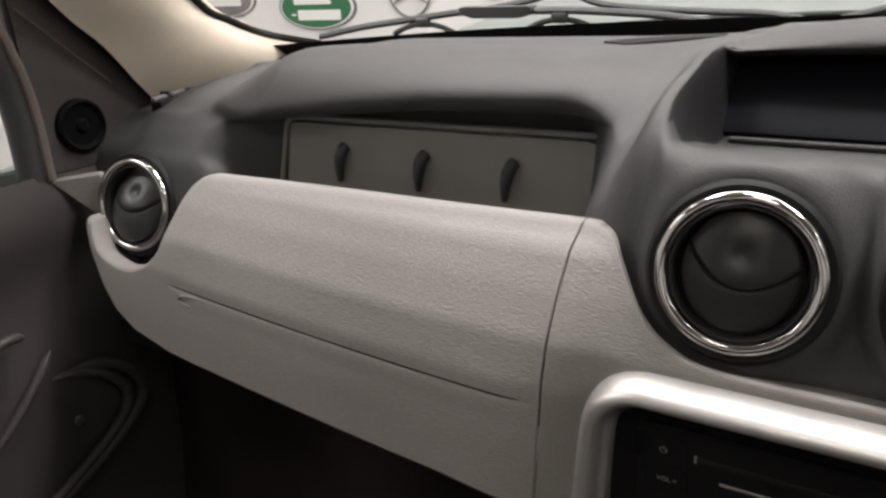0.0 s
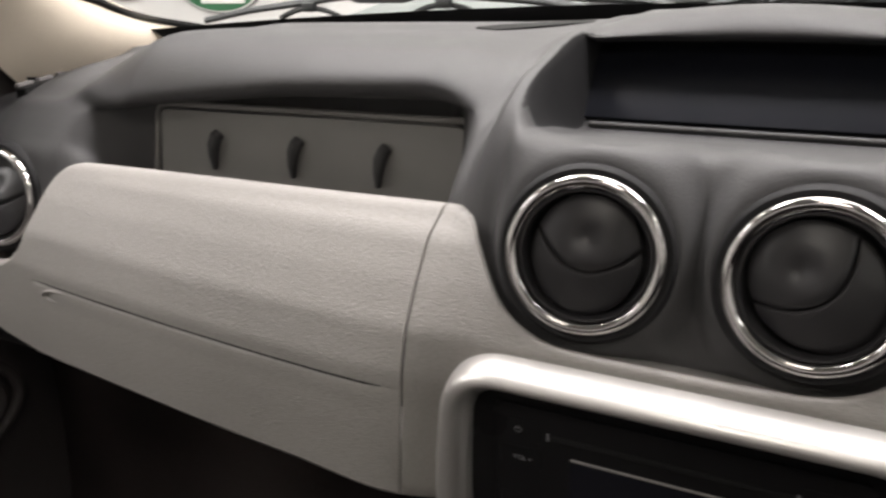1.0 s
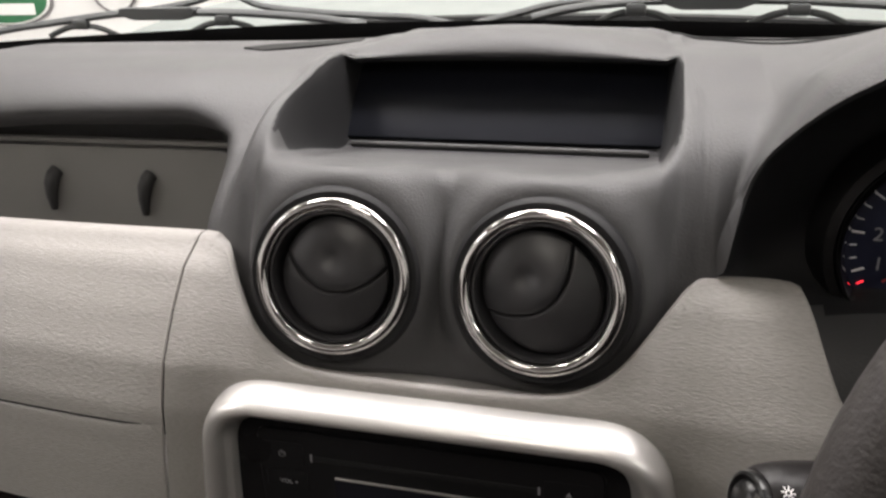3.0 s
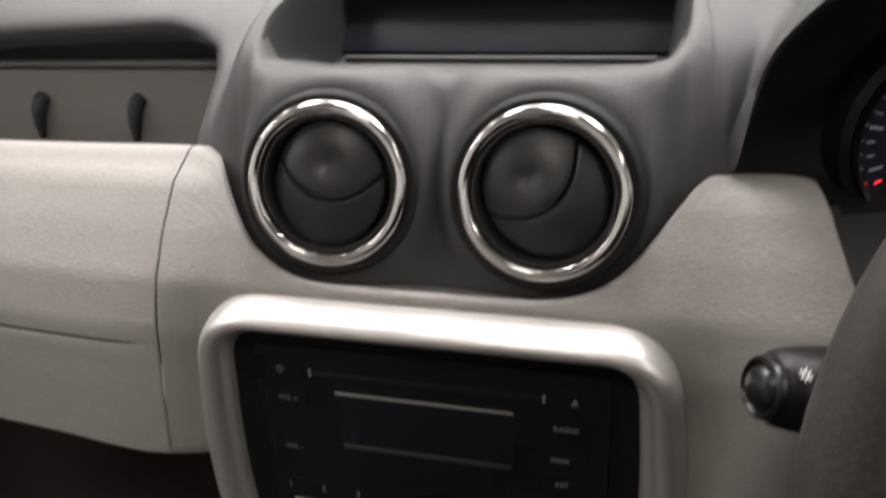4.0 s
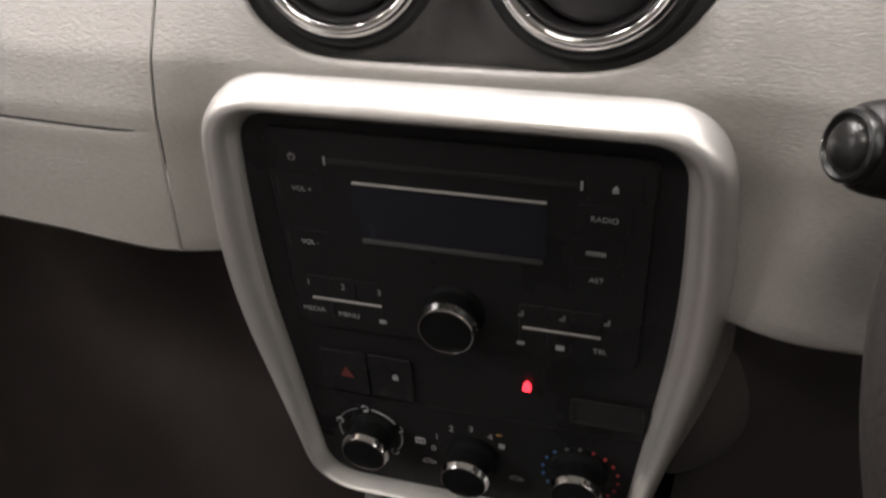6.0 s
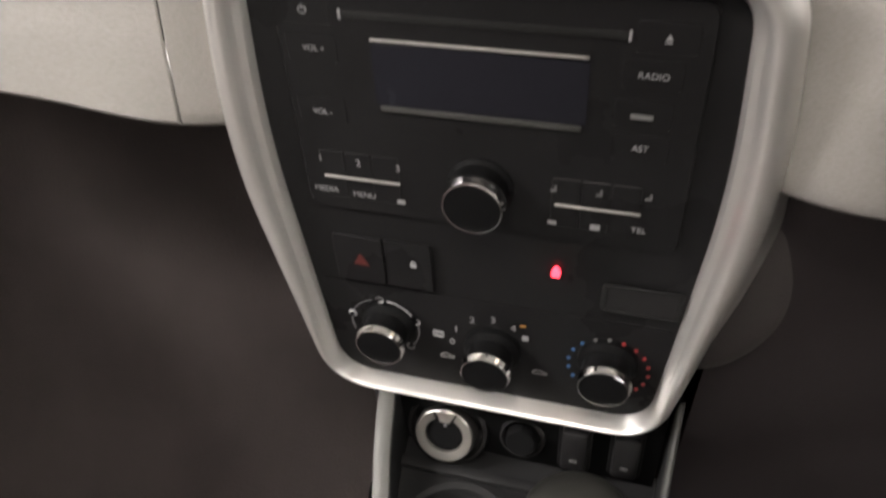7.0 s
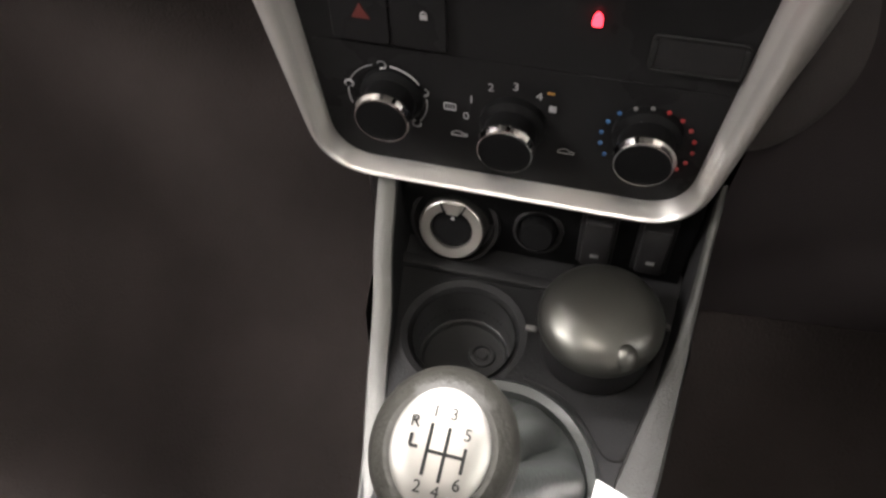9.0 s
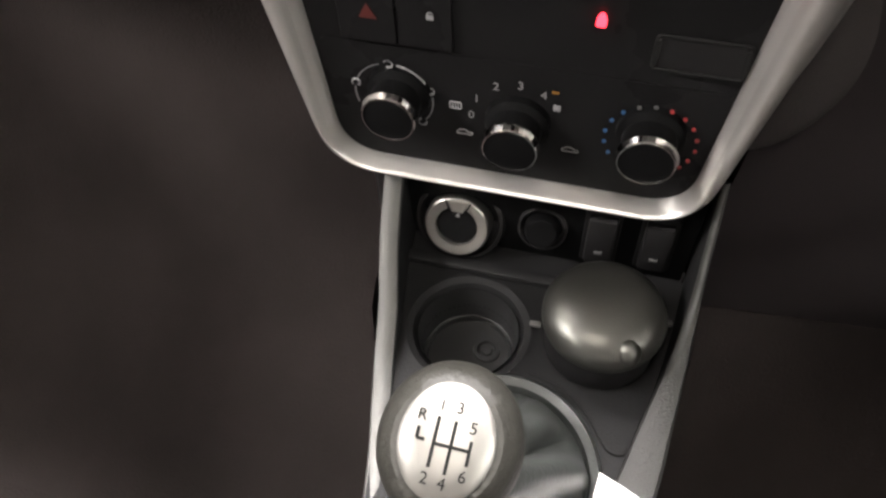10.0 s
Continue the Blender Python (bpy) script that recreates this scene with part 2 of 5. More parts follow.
def smooth_line(keys, n=8, closed=False):
    """A Catmull-Rom line through keys (tuples of any length)."""
    ks = [np.array(k, float) for k in keys]
    m = len(ks)
    out = []
    for i in range(m if closed else m - 1):
        p = [ks[(i + d) % m] if closed else ks[min(max(i + d, 0), m - 1)] for d in (-1, 0, 1, 2)]
        for j in range(n):
            f = j / n
            out.append(0.5 * (2 * p[1] + (p[2] - p[0]) * f + (2 * p[0] - 5 * p[1] + 4 * p[2] - p[3]) * f * f + (3 * p[1] - p[0] - 3 * p[2] + p[3]) * f ** 3))
    if not closed:
        out.append(ks[-1])
    return out


def ease(x, a, b):
    f = min(max((x - a) / (b - a), 0.0), 1.0)
    return f * f * (3 - 2 * f)


def lettering(text, size, material, parent, m, label=""):
    """Printed characters, as a thin mesh facing -y."""
    data = bpy.data.curves.new("print", "FONT")
    data.body, data.size, data.align_x, data.align_y, data.extrude = text, size, "CENTER", "CENTER", 0.00008
    tmp = bpy.data.objects.new("tmp", data)
    mesh = bpy.data.meshes.new_from_object(tmp)
    bpy.data.objects.remove(tmp)
    ob = new("lettering", mesh)
    mesh.materials.clear()
    mesh.materials.append(material)
    ob.parent = parent
    ob.matrix_basis = m @ pose(0, 0, 0, 90, 0, 0)
    return tagged(ob, label=label)


# ---- the showroom round the car ----


def slab(name, lo, hi, material, kind="structure", label=""):
    size = [h - l for l, h in zip(lo, hi)]
    mid = [(h + l) / 2 for l, h in zip(lo, hi)]
    ob = part(name, rbox(*size, r=0.01, at=mid), material, smooth=False)
    return tagged(ob, kind=kind, label=label)


GROUND = -0.38
slab("floor", (-4.0, -4.5, GROUND - 0.1), (4.0, 3.6, GROUND), CONCRETE)
slab("ceiling", (-4.0, -4.5, 2.42), (4.0, 3.6, 2.52), WALL)
slab("wall_north", (-4.0, 2.2, GROUND), (4.0, 2.4, 2.42), WALL)
slab("wall_south", (-4.0, -4.5, GROUND), (4.0, -4.3, 2.42), WALL)
slab("wall_west", (-4.0, -4.3, GROUND), (-3.8, 2.2, 2.42), WALL)
slab("wall_east", (3.8, -4.3, GROUND), (4.0, 2.2, 2.42), WALL)
for middle, aim, wx, wy, watts in STRIPS:
    strip = thing("ceiling_light", (middle[0], middle[1], 2.34), "long white ceiling light with a frosted diffuser", "ceiling light", "showroom ceiling lights")
    part("housing", rbox(wx + 0.06, wy + 0.06, 0.05, 0.006, at=(0, 0, 0.05)), SIGN_WHITE, strip)
    part("diffuser", rbox(wx, wy, 0.02, 0.006, at=(0, 0, 0.015)), TUBE_GLOW, strip, "frosted glowing diffuser")


def oval_sign(name, place, rx, rz, colour, label, bars):
    """A flat oval sign on the wall: white rim, coloured field, plain bars for the writing."""
    s = thing(name, place, label, "sign", "wall signs")
    part("rim", plate([(rx * math.cos(a), rz * math.sin(a)) for a in np.linspace(0, 2 * math.pi, 64, endpoint=False)], -0.004, 0.004), SIGN_GREY, s)
    part("border", plate([(0.95 * rx * math.cos(a), 0.94 * rz * math.sin(a)) for a in np.linspace(0, 2 * math.pi, 64, endpoint=False)], -0.007, 0.0), SIGN_WHITE, s)
    part("field", plate([(0.90 * rx * math.cos(a), 0.88 * rz * math.sin(a)) for a in np.linspace(0, 2 * math.pi, 64, endpoint=False)], -0.010, 0.0), colour, s)
    for x0, x1, z0, z1 in bars:
        part("bar", plate(rrect(x0, x1, z0, z1, 0.006), -0.013, 0.0), SIGN_WHITE, s)
    return s


# ---- the car body ----
body = thing("car_body", (0, 0, GROUND), "white car body seen from inside the cabin", "car body", kind="structure", m=pose(0, 0, 0))
part("roof_panel", sheet([[(x, y, 1.30 - 0.05 * (x / 0.7) ** 2 - 0.06 * max(0, (y + 0.1) / 0.3) ** 2) for y in np.linspace(-2.2, 0.02, 14)] for x in np.linspace(-0.72, 0.72, 12)]), BONNET, body)
part("headliner", sheet([[(x, y, 1.27 - 0.05 * (x / 0.7) ** 2 - 0.06 * max(0, (y + 0.1) / 0.3) ** 2) for y in np.linspace(-2.2, 0.02, 14)] for x in np.linspace(-0.72, 0.72, 12)]), HEADLINER, body, "pale fabric headliner")
part("cabin_floor", rbox(1.5, 1.85, 0.03, 0.001, at=(0, -1.075, -0.005)), CARPET, body, "dark carpet on the cabin floor")
part("footwell", sheet([[(x, y, z + 0.012 * math.sin(5 * x + 1.0) * (1 - abs(x) / 0.75) * ease(y, -0.08, 0.2)) for y, z in smooth_line([(-0.17, 0.0092), (-0.10, 0.0102), (-0.03, 0.014), (0.04, 0.045), (0.09, 0.115), (0.125, 0.21), (0.145, 0.32), (0.155, 0.43), (0.165, 0.545)], 5)] for x in np.linspace(-0.75, 0.75, 30)]), CARPET, body, "dark carpeted footwell rising to the bulkhead")
part("rear_panel", rbox(1.5, 0.04, 0.9, 0.01, at=(0, -2.05, 0.45)), CARPET, body)
part("door_skin", rbox(0.02, 1.25, 0.95, 0.01, at=(0.80, -0.35, 0.22)), BONNET, body)
part("side_panel", rbox(0.06, 2.6, 0.66, 0.01, at=(0.765, -0.75, 0.33)), BLACK, body)

# bonnet beyond the windscreen
part("bonnet", sheet([[(x, y, 0.787 - 0.030 * x * x - 0.03 * max(0.0, (1.1 - y) / 0.5) ** 2 - 0.05 * max(0.0, (y - 1.22) / 0.25) ** 2 - (0.12 * ((abs(x) - 0.64) / 0.08) ** 2 if abs(x) > 0.64 else 0)) for y in np.linspace(0.62, 1.5, 16)] for x in np.linspace(-0.72, 0.72, 40)]), BONNET, body, "white painted bonnet beyond the windscreen")
part("cowl", sheet([[(x, y, 0.757 - 0.05 * (x / 0.75) ** 2 + (0.03 if y > 0.61 else 0.0)) for y in (0.44, 0.5, 0.56, 0.60, 0.612, 0.64)] for x in np.linspace(-0.74, 0.74, 24)]), RUBBER, body, "black plastic cowl below the windscreen")

# windscreen: base curve to header
WS0 = lambda x: Vector((x, 0.455 - 0.09 * (x / 0.66) ** 2, 0.775 - 0.019 * (x / 0.66) ** 2))
WS1 = lambda x: Vector((x * 0.80, 0.02 - 0.10 * (x / 0.72) ** 2, 1.24))
screen = thing("windscreen", (0, 0.45, 0.78), "clear windscreen with a black printed lower border", "windscreen", kind="structure", m=pose(0, 0, 0))
gl = part("pane", sheet([[WS0(x).lerp(WS1(x), f) for f in np.linspace(0, 1, 8)] for x in np.linspace(-0.72, 0.72, 24)]), GLASS, screen)
gl.visible_shadow = False
part("border_band", sheet([[WS0(x).lerp(WS1(x), f) + Vector((0, -0.004, 0.0)) for f in (0.0, 0.030, 0.061)] for x in np.linspace(-0.72, 0.72, 30)]), RUBBER, screen, "black printed border")

# ---- the dashboard ----
dash = thing("dashboard", (0, 0, 0), "charcoal and grey two-tone plastic dashboard with a glovebox", "dashboard")

# profiles from the windscreen to the face, as (y, z)
P_END = [(0.44, 0.756), (0.37, 0.762), (0.30, 0.753), (0.24, 0.745), (0.20, 0.738), (0.18, 0.736), (0.165, 0.730), (0.15, 0.724), (0.14, 0.719), (0.13, 0.714), (0.122, 0.706), (0.116, 0.69), (0.11, 0.66), (0.105, 0.60)]
P_LEFT = [(0.44, 0.760), (0.37, 0.775), (0.28, 0.772), (0.22, 0.765), (0.18, 0.757), (0.155, 0.749), (0.142, 0.745), (0.132, 0.737), (0.122, 0.728), (0.114, 0.720), (0.106, 0.710), (0.100, 0.690), (0.094, 0.660), (0.088, 0.60)]
P_TRAY = [(0.44, 0.776), (0.37, 0.793), (0.28, 0.797), (0.20, 0.801), (0.163, 0.7985), (0.136, 0.786), (0.144, 0.774), (0.178, 0.765), (0.176, 0.700), (0.170, 0.668), (0.150, 0.655), (0.130, 0.650), (0.110, 0.645), (0.09, 0.60)]
P_POST = [(0.44, 0.782), (0.37, 0.795), (0.28, 0.797), (0.190, 0.793), (0.155, 0.781), (0.135, 0.770), (0.128, 0.766), (0.120, 0.7615), (0.112, 0.757), (0.100, 0.747), (0.090, 0.738), (0.078, 0.725), (0.062, 0.690), (0.047, 0.640)]
P_CHEEK = [(0.44, 0.782), (0.37, 0.796), (0.30, 0.801), (0.255, 0.8045), (0.229, 0.8055), (0.218, 0.8055), (0.210, 0.805), (0.200, 0.804), (0.188, 0.802), (0.165, 0.798), (0.115, 0.788), (0.083, 0.766), (0.060, 0.710), (0.047, 0.640)]
P_SCREEN = [(0.44, 0.785), (0.37, 0.803), (0.30, 0.814), (0.255, 0.819), (0.229, 0.815), (0.218, 0.804), (0.231, 0.798), (0.252, 0.792), (0.200, 0.747), (0.184, 0.744), (0.115, 0.757), (0.062, 0.766), (0.043, 0.716), (0.032, 0.655)]
# lip of the hood over the dials: x, y, z
LIP = [(0.139, 0.0605, 0.713), (0.1415, 0.0635, 0.724), (0.1452, 0.0665, 0.740), (0.151, 0.067, 0.760), (0.162, 0.061, 0.787), (0.190, 0.046, 0.818), (0.235, 0.030, 0.842), (0.30, 0.022, 0.855), (0.36, 0.020, 0.858), (0.43, 0.022, 0.855), (0.50, 0.030, 0.838), (0.55, 0.045, 0.800), (0.575, 0.058, 0.740), (0.580, 0.070, 0.713)]
# (from x, to x) of the change into each next profile: for the top and tray part, and for the face part
STEPS = [(P_END, None, None), (P_LEFT, (-0.71, -0.63), (-0.71, -0.63)), (P_TRAY, (-0.565, -0.495), (-0.545, -0.51)), (P_POST, (-0.205, -0.150), (-0.20, -0.150)),
         (P_CHEEK, (-0.150, -0.122), (-0.150, -0.122)), (P_SCREEN, (-0.118, -0.1055), (-0.125, -0.094)), (P_CHEEK, (0.1105, 0.123), (0.095, 0.130))]
LIP_LINE = smooth_line(LIP, 8)


def along(keys, u):
    """The point at key number u (fractional) of the line through the keys."""
    i = min(int(u), len(keys) - 2)
    p = [keys[i + d] if 0 <= i + d < len(keys) else (2 * keys[0] - keys[1] if d < 0 else 2 * keys[-1] - keys[-2]) for d in (-1, 0, 1, 2)]
    k = [0.0]
    for a, b in zip(p, p[1:]):
        k.append(k[-1] + max(math.sqrt(math.hypot(*(b - a))), 1e-5))
    t = k[1] + (k[2] - k[1]) * (u - i)
    a = [(p[j] * (k[j + 1] - t) + p[j + 1] * (t - k[j])) / (k[j + 1] - k[j]) for j in range(3)]
    b = [(a[j] * (k[j + 2] - t) + a[j + 1] * (t - k[j])) / (k[j + 2] - k[j]) for j in range(2)]
    return (b[0] * (k[2] - t) + b[1] * (t - k[1])) / (k[2] - k[1])


def hood_keys(x):
    """Keys of the hood over the dials: out over the top to the lip, then back inside and down to the sill."""
    ly, lz = (float(np.interp(x, [p[0] for p in LIP_LINE], [p[k] for p in LIP_LINE])) for k in (1, 2))
    w, h = ease(lz, 0.712, 0.82), max(0.0, lz - 0.797)
    keys = [(0.44, 0.782), (0.37, 0.795), (0.27, 0.797 + 0.30 * h), (0.14, 0.797 + 0.85 * h), (ly + 0.012, lz + 0.005), (ly, lz - 0.002 * w), (ly + 0.004, lz - 0.006)]
    keys += [(0.075 + 0.01 * w, lz - 0.010 - 0.004 * w), (0.085 + 0.040 * w, lz - 0.014 - 0.025 * w), (0.085 + 0.040 * w, 0.698), (0.090, 0.690), (0.080, 0.684), (0.065, 0.672), (0.050, 0.640)]
    return np.array(keys)


def even_keys(keys, turn, n, upper=0.66):
    """Key numbers at even steps along the line, the first two thirds of them up to the turning point."""
    u = np.linspace(0, len(keys) - 1, 260)
    p = np.array([along(keys, v) for v in u])
    d = np.concatenate([[0], np.cumsum(np.hypot(*(p[1:] - p[:-1]).T))])
    dt = np.interp(turn, u, d)
    k = int(n * upper)
    return np.concatenate([np.interp(np.linspace(0, dt, k), d, u), np.interp(np.linspace(dt, d[-1], n - k + 1)[1:], d, u)])


def dash_line(x, n=7):
    """The line of the dashboard at x, from the windscreen to the face."""
    pts = np.array(STEPS[0][0])
    for prof, top, face in STEPS[1:]:
        f, g = ease(x, *top), ease(x, *face)
        wide = 0.045 if top[0] < -0.3 else 0.013
        for i, q in enumerate(prof):
            k = min(max((i - 9) / 3, 0.0), 1.0)
            w = f * (1 - k) + g * k
            if i < 3:
                w = ease(x, top[0] - wide, top[1] + wide)
            elif i < 6 and top[0] < -0.3:
                w = ease(x, top[0] - 0.035, top[1] + 0.015)
            pts[i] = pts[i] * (1 - w) + np.array(q) * w
    drop = float(np.interp(x, [-0.53, -0.464, -0.39, -0.32, -0.20], [-0.036, -0.027, -0.018, -0.011, -0.007])) * ease(x, -0.565, -0.495) * (1 - ease(x, -0.205, -0.150))
    for i, k in ((4, 0.35), (5, 1.0), (6, 0.9), (7, 0.5)):
        pts[i][1] += drop * k
    for i in (11, 12):
        pts[i][0] += 0.010 * math.exp(-(x / 0.015) ** 2)
    pts[11][1] -= 0.006 * math.exp(-(x / 0.018) ** 2)
    arch = -0.013 * ((x - 0.006) / 0.112) ** 2 * ease(x, -0.118, -0.1055) * (1 - ease(x, 0.1105, 0.123))
    for i, k in ((2, 0.6), (3, 1.0), (4, 1.0), (5, 0.25), (6, 0.2)):
        pts[i][1] += arch * k
    bow = 0.10 * min(abs(x), 0.74) ** 2 / 0.55
    pts[0][0] -= bow
    pts[1][0] -= 0.8 * bow
    count = (len(pts) - 1) * n + 1
    us = np.linspace(0, len(pts) - 1, count)
    m = ease(x, 0.122, 0.1389)
    if m > 0:
        us = us * (1 - m) + even_keys(pts, 11.93, count) * m
    line = [along(pts, u) for u in us]
    if LIP[0][0] <= x <= LIP[-1][0]:
        keys, k = hood_keys(x), int(count * 0.66) - 1
        keys[:2] = pts[:2]
        out = 1 - ease(x, 0.54, 0.58)
        g = np.interp(np.arange(count) / k, [0, 0.5, 0.85, 1.0], [ease(x, 0.139, 0.26) * out, ease(x, 0.139, 0.23) * out, ease(x, 0.139, 0.185) * out, ease(x, 0.139, 0.154) * (1 - ease(x, 0.568, 0.580))])
        g[k + 1:] = ease(x, LIP[0][0], LIP[0][0] + 0.002) * (1 - ease(x, LIP[-1][0] - 0.002, LIP[-1][0]))
        line = [a * (1 - w) + along(keys, u) * w for a, u, w in zip(line, even_keys(keys, 5, count), g)]
    return line


def pod(x, y, z):
    """The face swells into a barrel round each centre vent, with a valley between the two."""
    r = min(math.hypot(x - v[0], z - v[2]) for v in VENTS)
    seat = 0.0375 + 0.249 * (z - 0.714)
    return (x, y + min(seat - y, 0.0) * (1 - ease(r, 0.0485, 0.0640)) * (1 - ease(y, 0.062, 0.10)), z)


VENTS = [(-0.0552, 0.034, 0.714), (0.057, 0.034, 0.714)]
xs = sorted({round(v, 5) for v in (*np.linspace(-0.76, 0.76, 130), *np.linspace(-0.57, -0.49, 20), *np.linspace(-0.12, 0.12, 110), *np.linspace(-0.21, -0.14, 22), *np.linspace(-0.13, -0.085, 22), *np.linspace(-0.119, -0.104, 18), *np.linspace(0.109, 0.124, 18), *np.linspace(0.085, 0.14, 26), *np.linspace(0.139, 0.152, 28), *np.linspace(0.152, 0.21, 30))})
rows = [[pod(x, *p) for p in dash_line(x)] for x in xs]
bm = sheet(rows)
# shade under the dial hood and round the display, put in as black faces
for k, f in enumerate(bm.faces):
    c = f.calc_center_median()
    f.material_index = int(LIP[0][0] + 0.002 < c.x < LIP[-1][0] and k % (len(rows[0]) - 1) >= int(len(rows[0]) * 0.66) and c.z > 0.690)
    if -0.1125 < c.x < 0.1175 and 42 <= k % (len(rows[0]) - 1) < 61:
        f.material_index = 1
# the side walls of the display recess get the same black for their shade
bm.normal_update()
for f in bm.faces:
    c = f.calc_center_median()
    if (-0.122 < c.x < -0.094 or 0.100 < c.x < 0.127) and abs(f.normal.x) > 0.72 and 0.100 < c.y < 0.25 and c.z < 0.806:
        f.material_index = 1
# openings behind the two centre vents
hole = [f for f in bm.faces if any((f.calc_center_median() - Vector(v)).length < 0.041 and f.calc_center_median().y < 0.08 for v in VENTS)]
bmesh.ops.delete(bm, geom=hole, context="FACES")
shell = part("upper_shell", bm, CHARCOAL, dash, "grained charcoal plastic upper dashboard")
shell.data.materials.append(COLLAR_SHADE)
sol = shell.modifiers.new("thickness", "SOLIDIFY")
sol.thickness, sol.offset = 0.0025, -1

# grey fascia
Z_FACE = [(0.40, 0.010), (0.50, -0.010), (0.545, -0.016), (0.56, -0.015), (0.60, -0.009), (0.635, -0.001), (0.662, 0.010), (0.687, 0.027), (0.708, 0.045), (0.720, 0.068), (0.726, 0.10)]
X_TOP = [(-0.668, 0.660), (-0.660, 0.656), (-0.648, 0.640), (-0.630, 0.630), (-0.592, 0.627), (-0.560, 0.636), (-0.542, 0.652), (-0.532, 0.675), (-0.522, 0.700), (-0.508, 0.711), (-0.48, 0.7135), (-0.357, 0.717), (-0.254, 0.719), (-0.156, 0.7205),
         (-0.141, 0.719), (-0.132, 0.7155), (-0.124, 0.709), (-0.112, 0.694), (-0.098, 0.680), (-0.080, 0.6705), (-0.062, 0.6665), (-0.03, 0.6655), (0.03, 0.6655), (0.060, 0.6665), (0.080, 0.6705), (0.096, 0.679), (0.111, 0.695), (0.124, 0.710), (0.132, 0.7155), (0.141, 0.718), (0.178, 0.718), (0.186, 0.712),
         (0.193, 0.694), (0.201, 0.676), (0.215, 0.660), (0.25, 0.648), (0.30, 0.645), (0.48, 0.645), (0.53, 0.67), (0.56, 0.70), (0.72, 0.70)]
X_BOT = [(-0.668, 0.652), (-0.660, 0.640), (-0.648, 0.622), (-0.632, 0.604), (-0.610, 0.584), (-0.58, 0.573), (-0.52, 0.566), (-0.40, 0.566), (-0.23, 0.564), (-0.155, 0.559), (-0.13, 0.556), (0.13, 0.554), (0.20, 0.556), (0.72, 0.560)]
X_TOP = [tuple(p) for p in smooth_line(X_TOP, 5)]
SEAM, CREASE = -0.155, 0.627


def face_y(x, z):
    y = np.interp(z, [a for a, b in Z_FACE], [b for a, b in Z_FACE])
    if x < -0.155:
        y += 0.030 * ((-0.155 - x) / 0.358) ** 1.5
    y += 0.016 * math.exp(-((max(abs(x) - 0.12, 0.0)) / 0.030) ** 2) * ease(-z, -0.675, -0.60)
    return float(y)


def fascia_rows(x0, x1):
    out = []
    xs = [x for x in sorted({round(v, 5) for v in (*np.linspace(-0.668, 0.72, 170), *np.linspace(-0.145, -0.05, 36), *np.linspace(0.05, 0.21, 60), *np.linspace(-0.66, -0.49, 50))}) if x0 + 0.0015 < x < x1 - 0.0015]
    xs = [x0, x0 + 0.0006, *xs, x1 - 0.0006, x1]
    for x in xs:
        roll = 1 - 0.68 * ease(x, -0.150, -0.120)
        zt = np.interp(x, [a for a, b in X_TOP], [b for a, b in X_TOP]) - 0.0008 - 0.0034 * roll
        zb = np.interp(x, [a for a, b in X_BOT], [b for a, b in X_BOT])
        edge = 0.0012 if (abs(x - SEAM) < 0.0025 and min(abs(x - x0), abs(x - x1)) < 1e-6) else 0.0
        zc = min(max(CREASE, zb + 0.25 * (zt - zb)), zb + 0.75 * (zt - zb))
        zs = [*np.linspace(zb, zc - 0.004, 9), zc - 0.0022, zc - 0.0012, zc - 0.0004, zc + 0.0002, zc + 0.0012, *np.linspace(zc + 0.004, zt, 20)]
        crease = ease(x, -0.522, -0.512) * (1 - ease(x, -0.171, -0.164)) if x1 <= SEAM + 1e-6 else 0.0
        row = [(x, face_y(x, zb) + dy, zb - dz) for dy, dz in ((0.10, 0.016), (0.045, 0.015), (0.018, 0.011), (0.006, 0.006), (0.0015, 0.0025))]
        for z in zs:
            y = face_y(x, z) + edge
            if abs(z - (zc - 0.0004)) < 1e-6 or abs(z - (zc - 0.0012)) < 1e-6:
                y += 0.0012 * crease
            elif z < zc - 0.001:
                y += 0.0012 * crease * math.exp(-(zc - z) / 0.02) - 0.0013 * crease * math.exp(-((zc - z - 0.005) / 0.0035) ** 2)
            row.append((x, y, z))
        back = 0.019 - 0.013 * ease(x, -0.150, -0.125)
        f = face_y(x, zt) + edge
        row += [(x, f + 0.0022 * roll, zt + 0.0022 * roll), (x, f + 0.0065 * roll, zt + 0.0034 * roll), (x, f + 0.014 * roll, zt + 0.0025 * roll), (x, f + back, zt - 0.001), (x, f + back + 0.003, zt - 0.012), (x, f + back + 0.004, zt - 0.06)]
        out.append(row)
    return out


part("glovebox_fascia", sheet(fascia_rows(-0.668, SEAM - 0.0004)), GREY, dash, "light grey grained glovebox lid with a lower crease")
# a thin dark tube drawn along the crease in place of its shade
part("crease_shade", tube([(x, face_y(x, CREASE) + 0.0003, CREASE - 0.0004) for x in np.linspace(-0.519, -0.168, 60)], lambda f: 0.0002 + 0.00055 * min(1.0, 30 * f * (1 - f)), 8), RUBBER, dash, "dark strip standing in for the shade in the moulded crease")
bm = sheet(fascia_rows(SEAM + 0.0004, 0.72))
# the opening for the control panel
hole = [f for f in bm.faces if abs(f.calc_center_median().x) < 0.113 and f.calc_center_median().z < 0.648]
bmesh.ops.delete(bm, geom=hole, context="FACES")
part("centre_fascia", bm, GREY, dash, "light grey grained centre fascia")
part("underside", rbox(1.36, 0.30, 0.03, 0.01, at=(0, 0.22, 0.530)), BLACK, dash, "black plastic underside")

